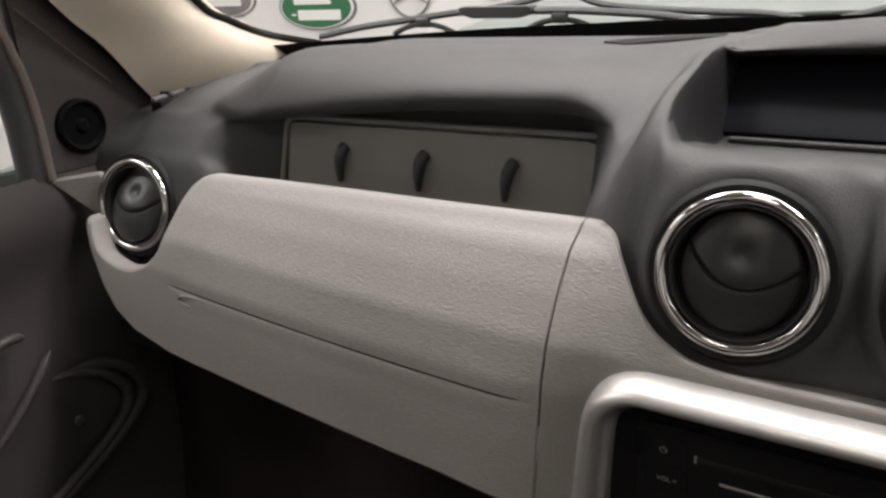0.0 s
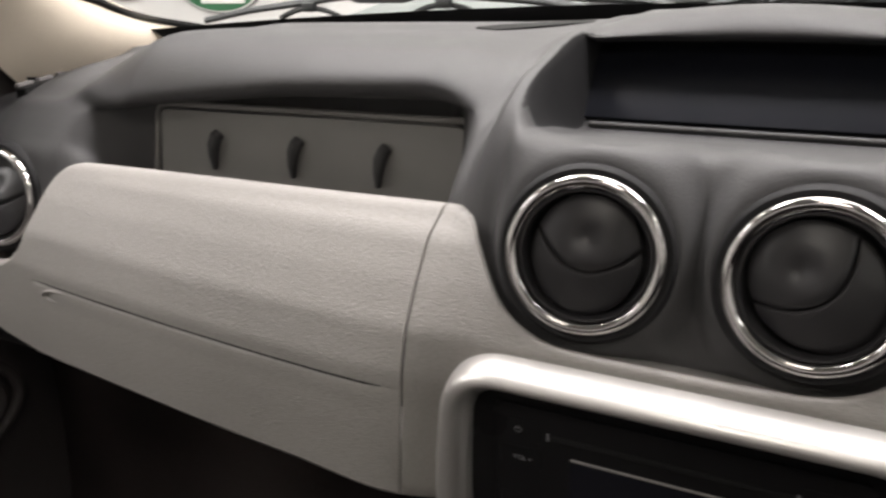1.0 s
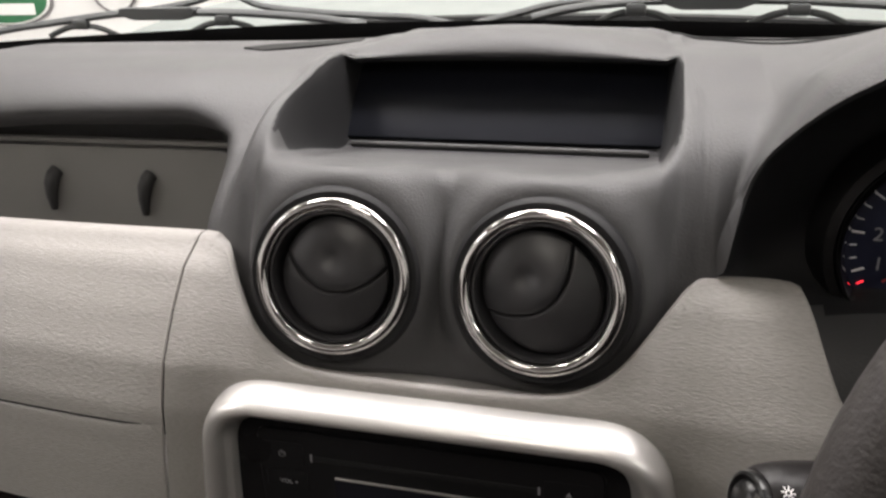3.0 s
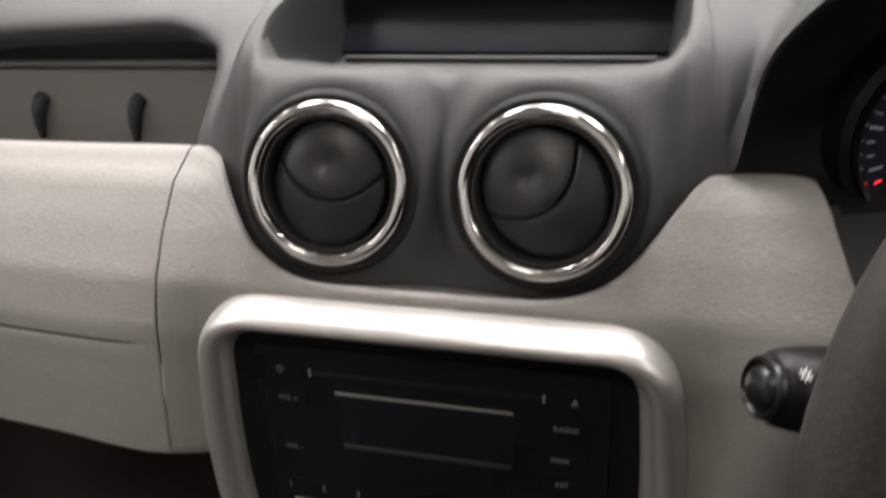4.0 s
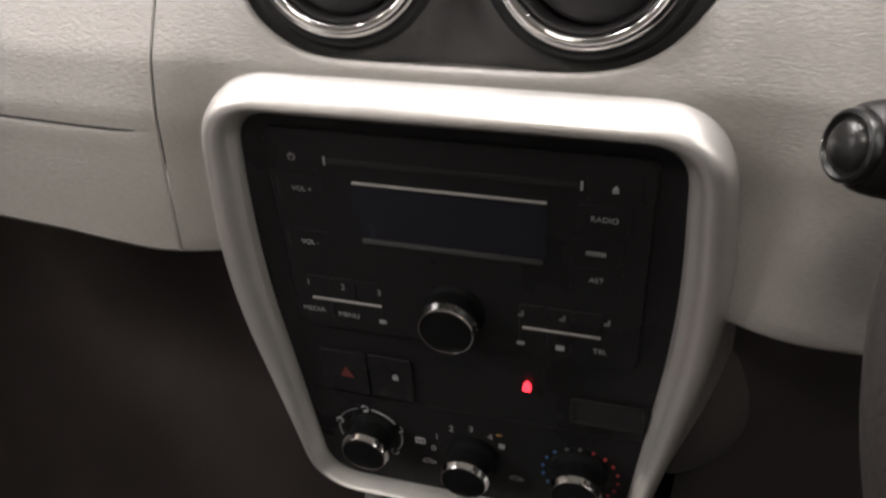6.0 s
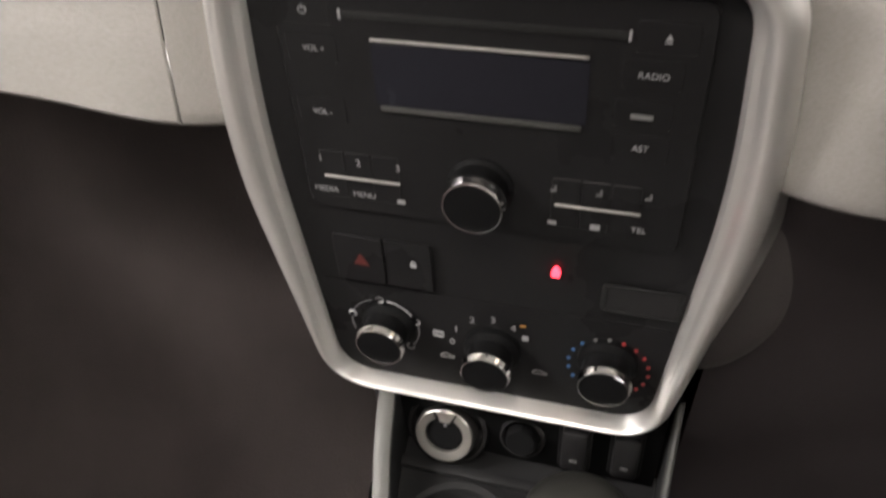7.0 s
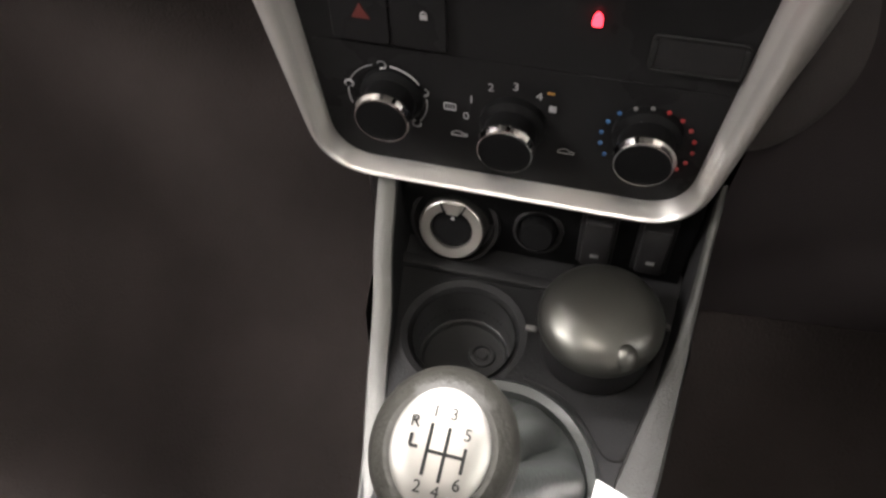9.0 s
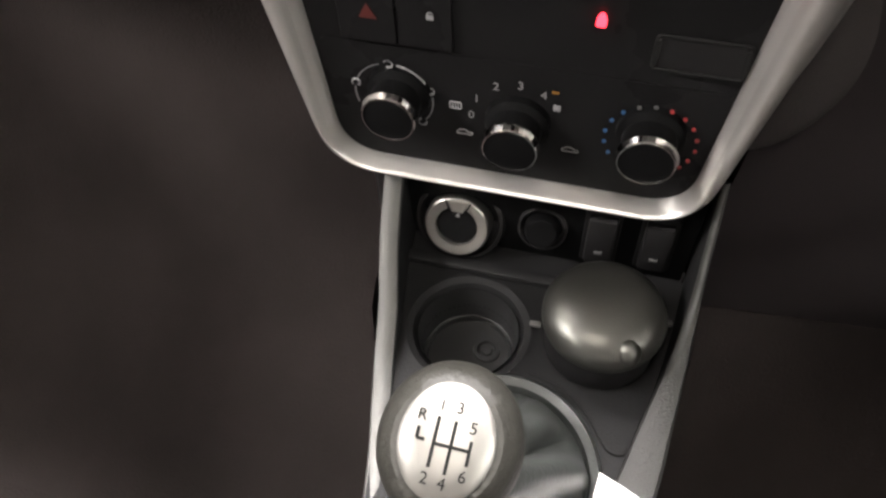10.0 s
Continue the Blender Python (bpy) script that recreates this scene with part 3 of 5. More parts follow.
# back panel of the tray, with its three ribs
tray = part("tray_panel", plate(round_poly([(-0.505, 0.664), (-0.182, 0.664), (-0.182, 0.743), (-0.489, 0.741)], [0.004, 0.006, 0.010, 0.010], 6), 0.166, 0.178, 0.003), TRAY, dash, "grey back panel of the open tray")
part("tray_rim", tube([(x, 0.168, z) for x, z in round_poly([(-0.513, 0.660), (-0.490, 0.745), (-0.178, 0.747), (-0.170, 0.660)], [0.002, 0.012, 0.012, 0.002], 6)], 0.0028, 8), TRAY, dash)
for x in (-0.424, -0.339, -0.256):
    bm = tube([(x + 0.001, 0.166, 0.7215), (x, 0.1625, 0.7195), (x - 0.003, 0.1615, 0.713), (x - 0.006, 0.1625, 0.703), (x - 0.009, 0.1655, 0.690)], lambda f: 0.0054 if f < 0.6 else 0.0054 - 0.007 * (f - 0.6), 12)
    part("rib", bm, CHARCOAL, tray, "raised tapered divider rib")

# defroster slots in the top
for sx, pts in ((-1, [(-0.229, 0.283), (-0.205, 0.268), (-0.139, 0.322), (-0.142, 0.340), (-0.215, 0.300)]),):
    bm = bmesh.new()
    lo = [bm.verts.new((x, y, 0.788)) for x, y in pts]
    hi = [bm.verts.new((x, y, 0.7985)) for x, y in pts]
    bm.faces.new(hi), bm.faces.new(lo[::-1])
    for i in range(len(pts)):
        bm.faces.new((lo[i], lo[(i + 1) % len(pts)], hi[(i + 1) % len(pts)], hi[i]))
    part("defroster_slot", bm, RUBBER, dash, "dark defroster outlet slot", smooth=False)

# long edges of the driver's defroster outlet, lying on the top


def top_z(x, y):
    line = dash_line(x)[:32]
    return float(np.interp(y, [p[0] for p in line][::-1], [p[1] for p in line][::-1]))


for pts in ([(0.116, 0.346), (0.164, 0.309), (0.201, 0.277), (0.234, 0.245), (0.30, 0.195)], [(0.118, 0.349), (0.166, 0.332), (0.206, 0.314), (0.243, 0.291), (0.31, 0.250)]):
    part("defroster_edge", tube([(x, y, top_z(x, y) + 0.0002) for x, y in smooth_line(pts, 6)], 0.0013, 8), RUBBER, dash, "dark edge of the defroster outlet")

# side window outlet at the passenger end, two pale slats in a dark slot
end_slot = part("side_outlet", plate(round_poly([(-0.050, -0.007), (0.052, -0.006), (0.056, 0.006), (-0.046, 0.008)], [0.003] * 4, 3), -0.001, 0.010, 0.001), RUBBER, dash, "dark side window outlet", m=pose(-0.680, 0.204, top_z(-0.680, 0.204) + 0.0005, -90, 0, 111))
for dx in (-0.032, -0.002, 0.028):
    part("slat", rbox(0.022, 0.0045, 0.006, 0.0016, at=(dx, -0.0020, 0.0015)), SIGN_GREY, end_slot, "pale outlet slat", m=pose(0, 0, 0, 0, 7, 0))
part("end_trim", plate(round_poly([(-0.030, 0.014), (0.022, 0.018), (0.022, -0.030), (0.006, -0.022)], [0.006] * 4, 5), -0.003, 0.008, 0.0015), GREY, dash, "light grey end trim beside the door", m=pose(-0.701, 0.083, 0.674, 0, 0, 38))
# shallow oval finger mark moulded under the crease of the lid
part("finger_recess", tube([(-0.485 + 0.017 * math.cos(a), 0.0222 + 0.0005, 0.6185 + 0.0048 * math.sin(a)) for a in np.linspace(0, 2 * math.pi, 40, endpoint=False)], 0.0014, 8, closed=True), GREY, dash, "shallow moulded oval")

# display behind the hood
bm = bmesh.new()
rbox(0.226, 0.003, 0.064, 0.001, bm=bm)
part("display_pane", bm, DISPLAY, dash, "dark unlit display pane", m=pose(0.003, 0.2210, 0.7700, -46, 0, 0))
part("display_ledge", tube([(-0.100, 0.186, 0.7465), (0.105, 0.186, 0.7465)], 0.0022, 10), CHARCOAL, dash)


# ---- air vents ----
def air_vent(m, label, roll=0.0, tilt=0.0):
    v = thing("air_vent", (0, 0, 0), label, "air vent", "dashboard air vents", m=m)
    part("collar", lathe([(0.0385, -0.014), (0.0482, -0.014), (0.0496, -0.006), (0.0486, -0.0006), (0.0462, 0.0016), (0.0436, 0.001), (0.0385, 0.001)], 72), COLLAR_SHADE, v, "black moulded collar")
    part("chrome_ring", lathe([(0.0364, -0.002), (0.0366, 0.0038), (0.0371, 0.0050), (0.0380, 0.0056), (0.0400, 0.0060), (0.0416, 0.0056), (0.0428, 0.0042), (0.0434, 0.0020), (0.0436, -0.001)], 96), CHROME, v, "polished chrome ring")
    part("barrel", lathe([(0.0, -0.016), (0.030, -0.015), (0.0355, -0.010), (0.0364, 0.0008), (0.0358, 0.0022), (0.0346, 0.0022), (0.0338, 0.0006), (0.0330, -0.006), (0.0318, -0.012)], 72), VENT_BLACK, v)
    # oval domed closing disc in two leaves, parted by a curved joint
    RX, RZ = 0.0298, 0.0336

    def leaf(name, upper):
        rows = []
        for i in range(41):
            u = math.sin(math.radians(-90 + 180 * i / 40)) * 0.998
            zc = RZ * math.sqrt(max(1 - u * u, 0))
            zj = min(max(-0.0075 + 0.0190 * u * u, -zc), zc)
            a, b = (zj + 0.0006, zc) if upper else (-zc, zj - 0.0006)
            if b < a:
                a = b = (a + b) / 2
            row = []
            for j in range(19):
                f = j / 18
                z = a + (b - a) * f
                r2 = u * u + (z / RZ) ** 2
                y = 0.0020 - 0.0085 * (1 - r2)
                if upper:
                    y += 0.0034 * math.exp(-((RX * u) ** 2 + (z - 0.0110) ** 2) / 0.0062 ** 2) - 0.0007
                e = min(f, 1 - f) * (b - a)
                row.append((RX * u, y + 0.0016 * math.exp(-e / 0.0007), z))
            rows.append(row)
        bm = sheet(rows)
        bmesh.ops.remove_doubles(bm, verts=bm.verts, dist=1e-5)
        ob = part(name, bm, VENT_BLACK, v)
        ob.matrix_basis = pose(0, 0, 0, tilt, roll, 0)

    leaf("upper_leaf", True)
    leaf("lower_leaf", False)
    return v


air_vent(pose(*VENTS[0], -14, 0, 4), "round black air vent with a chrome ring and closed leaves", roll=8)
air_vent(pose(*VENTS[1], -14, 0, -4), "round black air vent, its leaves turned aslant in a chrome ring", roll=-42)
air_vent(pose(-0.629, 0.088, 0.667, -14, 0, 6) @ Matrix.Diagonal((1.06, 1.06, 1.06, 1)), "round black end vent with a chrome ring beside the door", roll=4, tilt=-14)

# ---- centre stack ----
stack = thing("centre_stack", (0, 0, 0.35), "black centre control panel in a silver surround", "control panel", m=pose(0, 0, 0))


def mirror6(tl, mid, bl):
    return [(-bl[0], bl[1]), (bl[0], bl[1]), (mid[0], mid[1]), (tl[0], tl[1]), (-tl[0], tl[1]), (-mid[0], mid[1])][::-1]


OUT = round_poly(mirror6((0.1250, 0.6585), (0.1395, 0.540), (0.1055, 0.3655)), [0.09, 0.036, 0.036, 0.09, 0.034, 0.034], 14)
INN = round_poly(mirror6((0.1070, 0.6422), (0.1125, 0.550), (0.0965, 0.3728)), [0.09, 0.020, 0.020, 0.09, 0.024, 0.024], 14)
sect = [(-1.50, 0.078), (-1.05, 0.052), (-0.48, 0.026), (-0.10, 0.010), (0.0, 0.005), (0.03, 0.001), (0.10, -0.0048), (0.20, -0.0083), (0.34, -0.0106), (0.50, -0.0112), (0.60, -0.0106), (0.68, -0.0090), (0.735, -0.0074), (0.77, -0.0064), (0.90, -0.0030), (0.98, 0.0002), (1.0, 0.006)]
ridge = {0.68: 0.0004, 0.735: 0.0020, 0.77: 0.0017, 0.90: -0.0004}
flare = lambda w, z: w * (1 if w > 0 else ease(-z, -0.60, -0.53) * ease(z, 0.365, 0.42))
rows = [[(a[0] + (b[0] - a[0]) * flare(w, a[1]), y + ridge.get(w, 0.0) * ease(a[1], 0.40, 0.46) * (1 - ease(a[1], 0.62, 0.65)), a[1] + (b[1] - a[1]) * flare(w, a[1])) for w, y in sect] for a, b in zip(OUT, INN)]
part("surround", sheet(rows, closed_u=True), SILVER, stack, "satin silver painted surround")
part("panel", plate([(x * 1.03, 0.51 + (z - 0.51) * 1.02) for x, z in INN], 0.001, 0.02), PIANO, stack, "satin black control panel")
part("pedestal", rbox(0.20, 0.24, 0.56, 0.03, 4, at=(0.0, 0.14, 0.28)), BLACK, stack, "black plastic lower pedestal")

radio = thing("car_radio", (0, 0, 0.575), "black double-height car radio with a CD slot and grey print", "car radio", m=pose(0, 0, 0))
part("faceplate", plate(rrect(-0.095, 0.096, 0.508, 0.636, 0.008), -0.0012, 0.004, 0.0008), PIANO, radio)
part("cd_slot", rbox(0.125, 0.001, 0.0034, 0.0004, at=(0, -0.0014, 0.6192)), RUBBER, radio, "thin black disc slot")
for x in (-0.0628, 0.0628):
    part("slot_tick", rbox(0.0012, 0.0008, 0.0048, 0.0003, at=(x, -0.0016, 0.6195)), PRINT, radio)
part("display", plate(rrect(-0.050, 0.0478, 0.5755, 0.6065, 0.0015), -0.0018, 0.0), RADIO_GLASS, radio, "unlit radio display")
part("trim_bar", rbox(0.097, 0.0016, 0.0010, 0.0004, at=(-0.0012, -0.0020, 0.6085)), SILVER_RAIL, radio, "thin silver trim bar")
part("lower_bar", rbox(0.094, 0.0014, 0.0030, 0.0006, at=(-0.0012, -0.0018, 0.5735)), RAIL_DARK, radio, "grey lower bar")
for x0, x1 in ((-0.0835, -0.0425), (0.0360, 0.0765)):
    for i in range(3):
        w = (x1 - x0) / 3
        part("preset_key", plate(rrect(x0 - 0.002 + (i * w) * 1.06, x0 - 0.003 + (i + 1) * w * 1.06, 0.516, 0.545, 0.0015), -0.0016, 0.0, 0.0003), PIANO, radio)
    part("preset_bar", rbox(x1 - x0, 0.0012, 0.0012, 0.0004, at=((x0 + x1) / 2, -0.0028, 0.5302)), SILVER_RAIL, radio, "thin silver key bar")
for x, z in ((-0.079, 0.602), (-0.079, 0.569), (-0.080, 0.6205), (0.0775, 0.6195), (0.0735, 0.6025), (0.0715, 0.5835), (0.0720, 0.5665)):
    part("key", plate(rrect(x - 0.0125, x + 0.0125, z - 0.0070, z + 0.0070, 0.002), -0.0015, 0.0, 0.0003), PIANO, radio)
knob = part("volume_knob", lathe([(0.0170, -0.002), (0.0170, 0.002), (0.0160, 0.003), (0.0150, 0.004), (0.0142, 0.0186), (0.0125, 0.0190), (0.0, 0.0186)], 56), DIAL_BLACK, radio, m=pose(-0.001, 0, 0.534))
part("knob_ring", lathe([(0.0146, 0.0128), (0.0162, 0.0138), (0.0163, 0.0150), (0.0151, 0.0188), (0.0148, 0.0195), (0.0141, 0.0196), (0.0138, 0.0184)], 44), CHROME, knob, "bright knurled chrome ring", smooth=False)

climate = thing("climate_panel", (0, 0, 0.42), "black heater panel with three chrome-ringed dials", "heater control", m=pose(0, 0, 0))
part("backplate", plate(round_poly([(-0.093, 0.384), (0.094, 0.384), (0.104, 0.452), (-0.101, 0.452)], [0.012, 0.012, 0.006, 0.006], 5), 0.0004, 0.004), PIANO, climate)
for x, z in ((-0.0595, 0.4230), (0.0035, 0.4150), (0.070, 0.4220)):
    k = part("dial", lathe([(0.0172, -0.002), (0.0168, 0.004), (0.0152, 0.0055), (0.0136, 0.0065), (0.0132, 0.0212), (0.0118, 0.0217), (0.0, 0.0213)], 56), DIAL_BLACK, climate, m=pose(x, 0, z))
    part("dial_ring", lathe([(0.0138, 0.0168), (0.0152, 0.0176), (0.0153, 0.0186), (0.0143, 0.0214), (0.0140, 0.0221), (0.0133, 0.0222), (0.0130, 0.0212)], 44), CHROME, k, "bright knurled chrome ring", smooth=False)

# ---- light switches row between radio and heater ----
switches = thing("switch_row", (0, 0, 0.47), "row of black flush switches with a red warning lamp", "switch", m=pose(0, 0, 0))
part("hazard_switch", plate(rrect(-0.087, -0.058, 0.455, 0.489, 0.002), -0.0017, 0.0, 0.0004), PIANO, switches, "black hazard switch with a dim red triangle")
part("lock_switch", plate(rrect(-0.057, -0.030, 0.455, 0.489, 0.002), -0.0014, 0.0, 0.0004), PIANO, switches)
part("blank", plate(rrect(0.0645, 0.1025, 0.4635, 0.4800, 0.0015), -0.0012, 0.0, 0.0006), BLACK, switches, "black blanking plate in a recess")

# ---- lower console ----
console = thing("centre_console", (0, -0.1, 0.0), "black lower console with silver side rails and a cup well", "centre console", m=pose(0, 0, 0))
part("switch_wall", plate(round_poly([(-0.070, 0.285), (0.108, 0.285), (0.110, 0.375), (-0.072, 0.375)], [0.004] * 4, 4), 0.004, 0.03), DIAL_BLACK, console)
deck_out = round_poly([(-0.018, -0.34), (0.078, -0.34), (0.106, -0.08), (0.112, 0.02), (-0.068, 0.02), (-0.055, -0.09), (-0.036, -0.17)], [0.02, 0.02, 0.05, 0.004, 0.004, 0.03, 0.03], 6)
CUP = (-0.009, -0.060, 0.033)


def deck(z, ring, hole, n=72):
    """A flat deck with a round hole: rays from the hole's middle to the outline."""
    cx, cy, r = hole
    pts = [Vector(p) for p in ring]
    rows = []
    for i in range(n):
        a = 2 * math.pi * i / n
        d = Vector((math.cos(a), math.sin(a)))
        best = 0.05
        for p, q in zip(pts, pts[1:] + pts[:1]):
            e = q - p
            den = d.x * e.y - d.y * e.x
            if abs(den) < 1e-9:
                continue
            w = p - Vector((cx, cy))
            t, s = (w.x * e.y - w.y * e.x) / den, (w.x * d.y - w.y * d.x) / den
            if t > 0 and -1e-6 <= s <= 1 + 1e-6:
                best = t
        rows.append([(cx + d.x * f, cy + d.y * f, zz) for f, zz in ((r - 0.004, z - 0.02), (r - 0.003, z - 0.006), (r, z), (r + 0.004, z + 0.0015), (r + 0.008, z), (r + (best - r) * 0.6, z), (best, z), (best, z - 0.25))])
    return sheet(rows, closed_u=True)


part("deck", deck(0.300, deck_out, CUP), DECK, console, "charcoal plastic console deck")
well = [(CUP[2] - 0.003, 0.0), (CUP[2] - 0.0042, -0.022), (CUP[2] - 0.0050, -0.0265), (CUP[2] - 0.0058, -0.0272), (CUP[2] - 0.0070, -0.0268), (CUP[2] - 0.0082, -0.0295), (0.0085, -0.0310), (0.0, -0.0310)]
bm = lathe([(r, d) for r, d in well], 56)
part("cup_well", bm, WELL, console, "round black cup well", m=pose(CUP[0], CUP[1], 0.298, -90, 0, 0))
part("drain_boss", lathe([(0.0085, 0.0), (0.0080, 0.0022), (0.0060, 0.0024), (0.0052, 0.0006), (0.0036, 0.0004), (0.0031, 0.0016), (0.0, 0.0016)], 32), WELL, console, "ringed boss in the cup well", m=pose(CUP[0] + 0.010, CUP[1] + 0.006, 0.2672, -90, 0, 0))
for side, pts in ((-1, [(-0.070, 0.010, 0.372), (-0.069, -0.011, 0.348), (-0.065, -0.036, 0.330), (-0.058, -0.064, 0.315), (-0.0525, -0.093, 0.304), (-0.045, -0.124, 0.300), (-0.038, -0.152, 0.298), (-0.030, -0.20, 0.296), (-0.020, -0.30, 0.293)]),
                  (1, [(0.115, 0.010, 0.385), (0.114, -0.012, 0.362), (0.112, -0.040, 0.338), (0.107, -0.075, 0.318), (0.099, -0.115, 0.305), (0.090, -0.17, 0.297), (0.080, -0.30, 0.292)])):
    line = smooth_line(pts, 8)
    rows = []
    for i, p in enumerate(line):
        q = line[min(i + 1, len(line) - 1)] - line[max(i - 1, 0)]
        t = Vector(q).normalized()
        acr = Vector((1, 0, 0)) * (1 if side < 0 else -1)
        nor = acr.cross(t).normalized() * (1 if side < 0 else -1)
        if nor.z < 0:
            nor = -nor
        c = Vector(p)
        w = 0.0060 if side < 0 else 0.0024 + 0.0090 * ease(-c.y, 0.02, 0.15)
        c += Vector((0.0016 if side < 0 else 0.0024 * ease(-c.y, 0.02, 0.15), 0, 0))
        rows.append([c + acr * a * w * 2 + nor * b for a, b in ((-0.5, -0.05), (-0.5, -0.001), (-0.4, 0.0018), (-0.1, 0.003), (0.2, 0.0026), (0.45, 0.0008), (0.5, -0.002), (0.5, -0.05))])
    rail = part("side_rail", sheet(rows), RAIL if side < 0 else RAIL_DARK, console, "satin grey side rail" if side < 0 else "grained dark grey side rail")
    # the inner wall of each rail takes the darker deck colour
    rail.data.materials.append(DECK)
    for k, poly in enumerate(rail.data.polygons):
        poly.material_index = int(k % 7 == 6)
part("shelf_lip", rbox(0.160, 0.008, 0.006, 0.002, at=(0.020, -0.017, 0.302)), DECK, console)
# panel joint in the deck, in a rounded point beside the boot
vee = smooth_line([(0.031, -0.080), (0.052, -0.086), (0.067, -0.098), (0.076, -0.110), (0.081, -0.1155), (0.087, -0.1165), (0.0915, -0.112), (0.097, -0.092), (0.103, -0.072)], 6)
part("deck_joint", tube([(x, y, 0.3002) for x, y in vee], 0.0009, 8), RUBBER, console, "dark panel joint")
# outer skirts of the console
for s, pts in ((-1, [(-0.078, 0.02), (-0.073, -0.04), (-0.062, -0.09), (-0.044, -0.16), (-0.034, -0.22), (-0.020, -0.36)]), (1, [(0.120, 0.02), (0.119, -0.05), (0.108, -0.12), (0.098, -0.2), (0.088, -0.36)])):
    part("skirt", sheet([[(x, y, z) for z in (0.0, 0.15, 0.27 if y < -0.06 else 0.30)] for x, y in smooth_line(pts, 5)]), BLACK, console, "black console skirt")

# drive mode selector, lighter socket, two switches
selector = thing("drive_selector", (0, 0, 0), "round drive selector with a satin silver ring", "selector knob", m=pose(-0.0290, 0.0, 0.3250, -22, 0, 0) @ Matrix.Scale(0.96, 4))
part("socket", lathe([(0.030, -0.01), (0.0285, 0.001), (0.026, 0.002), (0.0245, -0.004), (0.0, -0.004)], 56), BLACK, selector)
part("ring", lathe([(0.0130, 0.002), (0.0132, 0.0088), (0.0138, 0.0098), (0.0196, 0.0102), (0.0206, 0.0094), (0.0211, 0.0080), (0.0213, -0.003)], 64), SATIN, selector, "satin silver turning ring")
part("centre", lathe([(0.0134, 0.0), (0.0132, 0.0066), (0.0126, 0.0074), (0.0, 0.0074)], 48), DIAL_BLACK, selector)
part("ring_tab", plate(round_poly([(-0.0056, 0.0185), (0.0056, 0.0185), (0.0038, 0.0108), (-0.0038, 0.0108)], [0.001] * 4, 3), -0.0108, -0.006, 0.0005), SATIN, selector, "raised satin silver tab on the ring")
part("tick", plate([(-0.0014, 0.0062), (0.0014, 0.0062), (0.0, 0.0098)], -0.0078, -0.007), PRINT, selector, smooth=False)
for a in (-24, 24):
    bm = bmesh.new()
    rbox(0.0012, 0.0012, 0.0066, 0.0002, bm=bm, at=(0, -0.0102, 0.0165))
    part("mark", bm, RUBBER, selector, m=pose(0, 0, 0, 0, a, 0))
lighter = thing("lighter_socket", (0, 0, 0), "black cigarette lighter in its socket", "lighter", m=pose(0.022, 0.002, 0.330, -20, 0, 0))
part("bezel", lathe([(0.0150, -0.006), (0.0150, 0.002), (0.0135, 0.003), (0.0120, 0.001), (0.0118, -0.006)], 40), BLACK, lighter)
part("plug", lathe([(0.0110, -0.006), (0.0105, 0.006), (0.0090, 0.0085), (0.0, 0.0090)], 40), DIAL_BLACK, lighter)
for x, dy in ((0.0565, 0.0), (0.0885, 0.002)):
    sw = thing("rocker_switch", (x, dy, 0.334), "small black rocker switch", "switch", "console switches")
    part("frame", plate(rrect(-0.0105, 0.0105, -0.024, 0.024, 0.002), -0.001, 0.006, 0.0008), BLACK, sw)
    part("rocker", rbox(0.0165, 0.008, 0.040, 0.002, at=(0, -0.002, 0)), BLACK, sw)
    part("icon", rbox(0.0050, 0.0005, 0.0030, 0.0001, at=(0, -0.0062, -0.0085)), PRINT_DIM, sw)
# ---- ashtray, gear lever, paper ----
ash = thing("ashtray", (0.0660, -0.052, 0.300), "removable ashtray cup with a domed metallic grey lid", "ashtray", m=pose(0.0660, -0.053, 0.300) @ Matrix.Scale(0.915, 4))
UP = pose(0, 0, 0, -90, 0, 0)
part("cup", lathe([(0.030, 0.0), (0.034, 0.006), (0.0345, 0.030), (0.035, 0.034), (0.0, 0.034)], 56), BLACK, ash, m=UP)
part("lid", lathe([(0.0358, 0.030), (0.0372, 0.034), (0.0372, 0.038), (0.0352, 0.043), (0.030, 0.048), (0.022, 0.0515), (0.011, 0.0532), (0.0, 0.0536)], 64), ASH, ash, "glossy dark grey domed lid", m=UP)
for x, y in ((-0.0395, -0.006), (0.0385, 0.014)):
    part("hinge_pin", rbox(0.007, 0.004, 0.003, 0.001, at=(x, y, 0.020)), RAIL, ash, "small metal hinge pin")
part("tab", lathe([(0.0085, -0.002), (0.0080, 0.001), (0.0060, 0.0036), (0.0030, 0.0050), (0.0, 0.0053)], 32, 0.85, 1.0), ASH, ash, "rounded lift tab", m=pose(0.017, -0.027, 0.0435, -48, 0, 26))

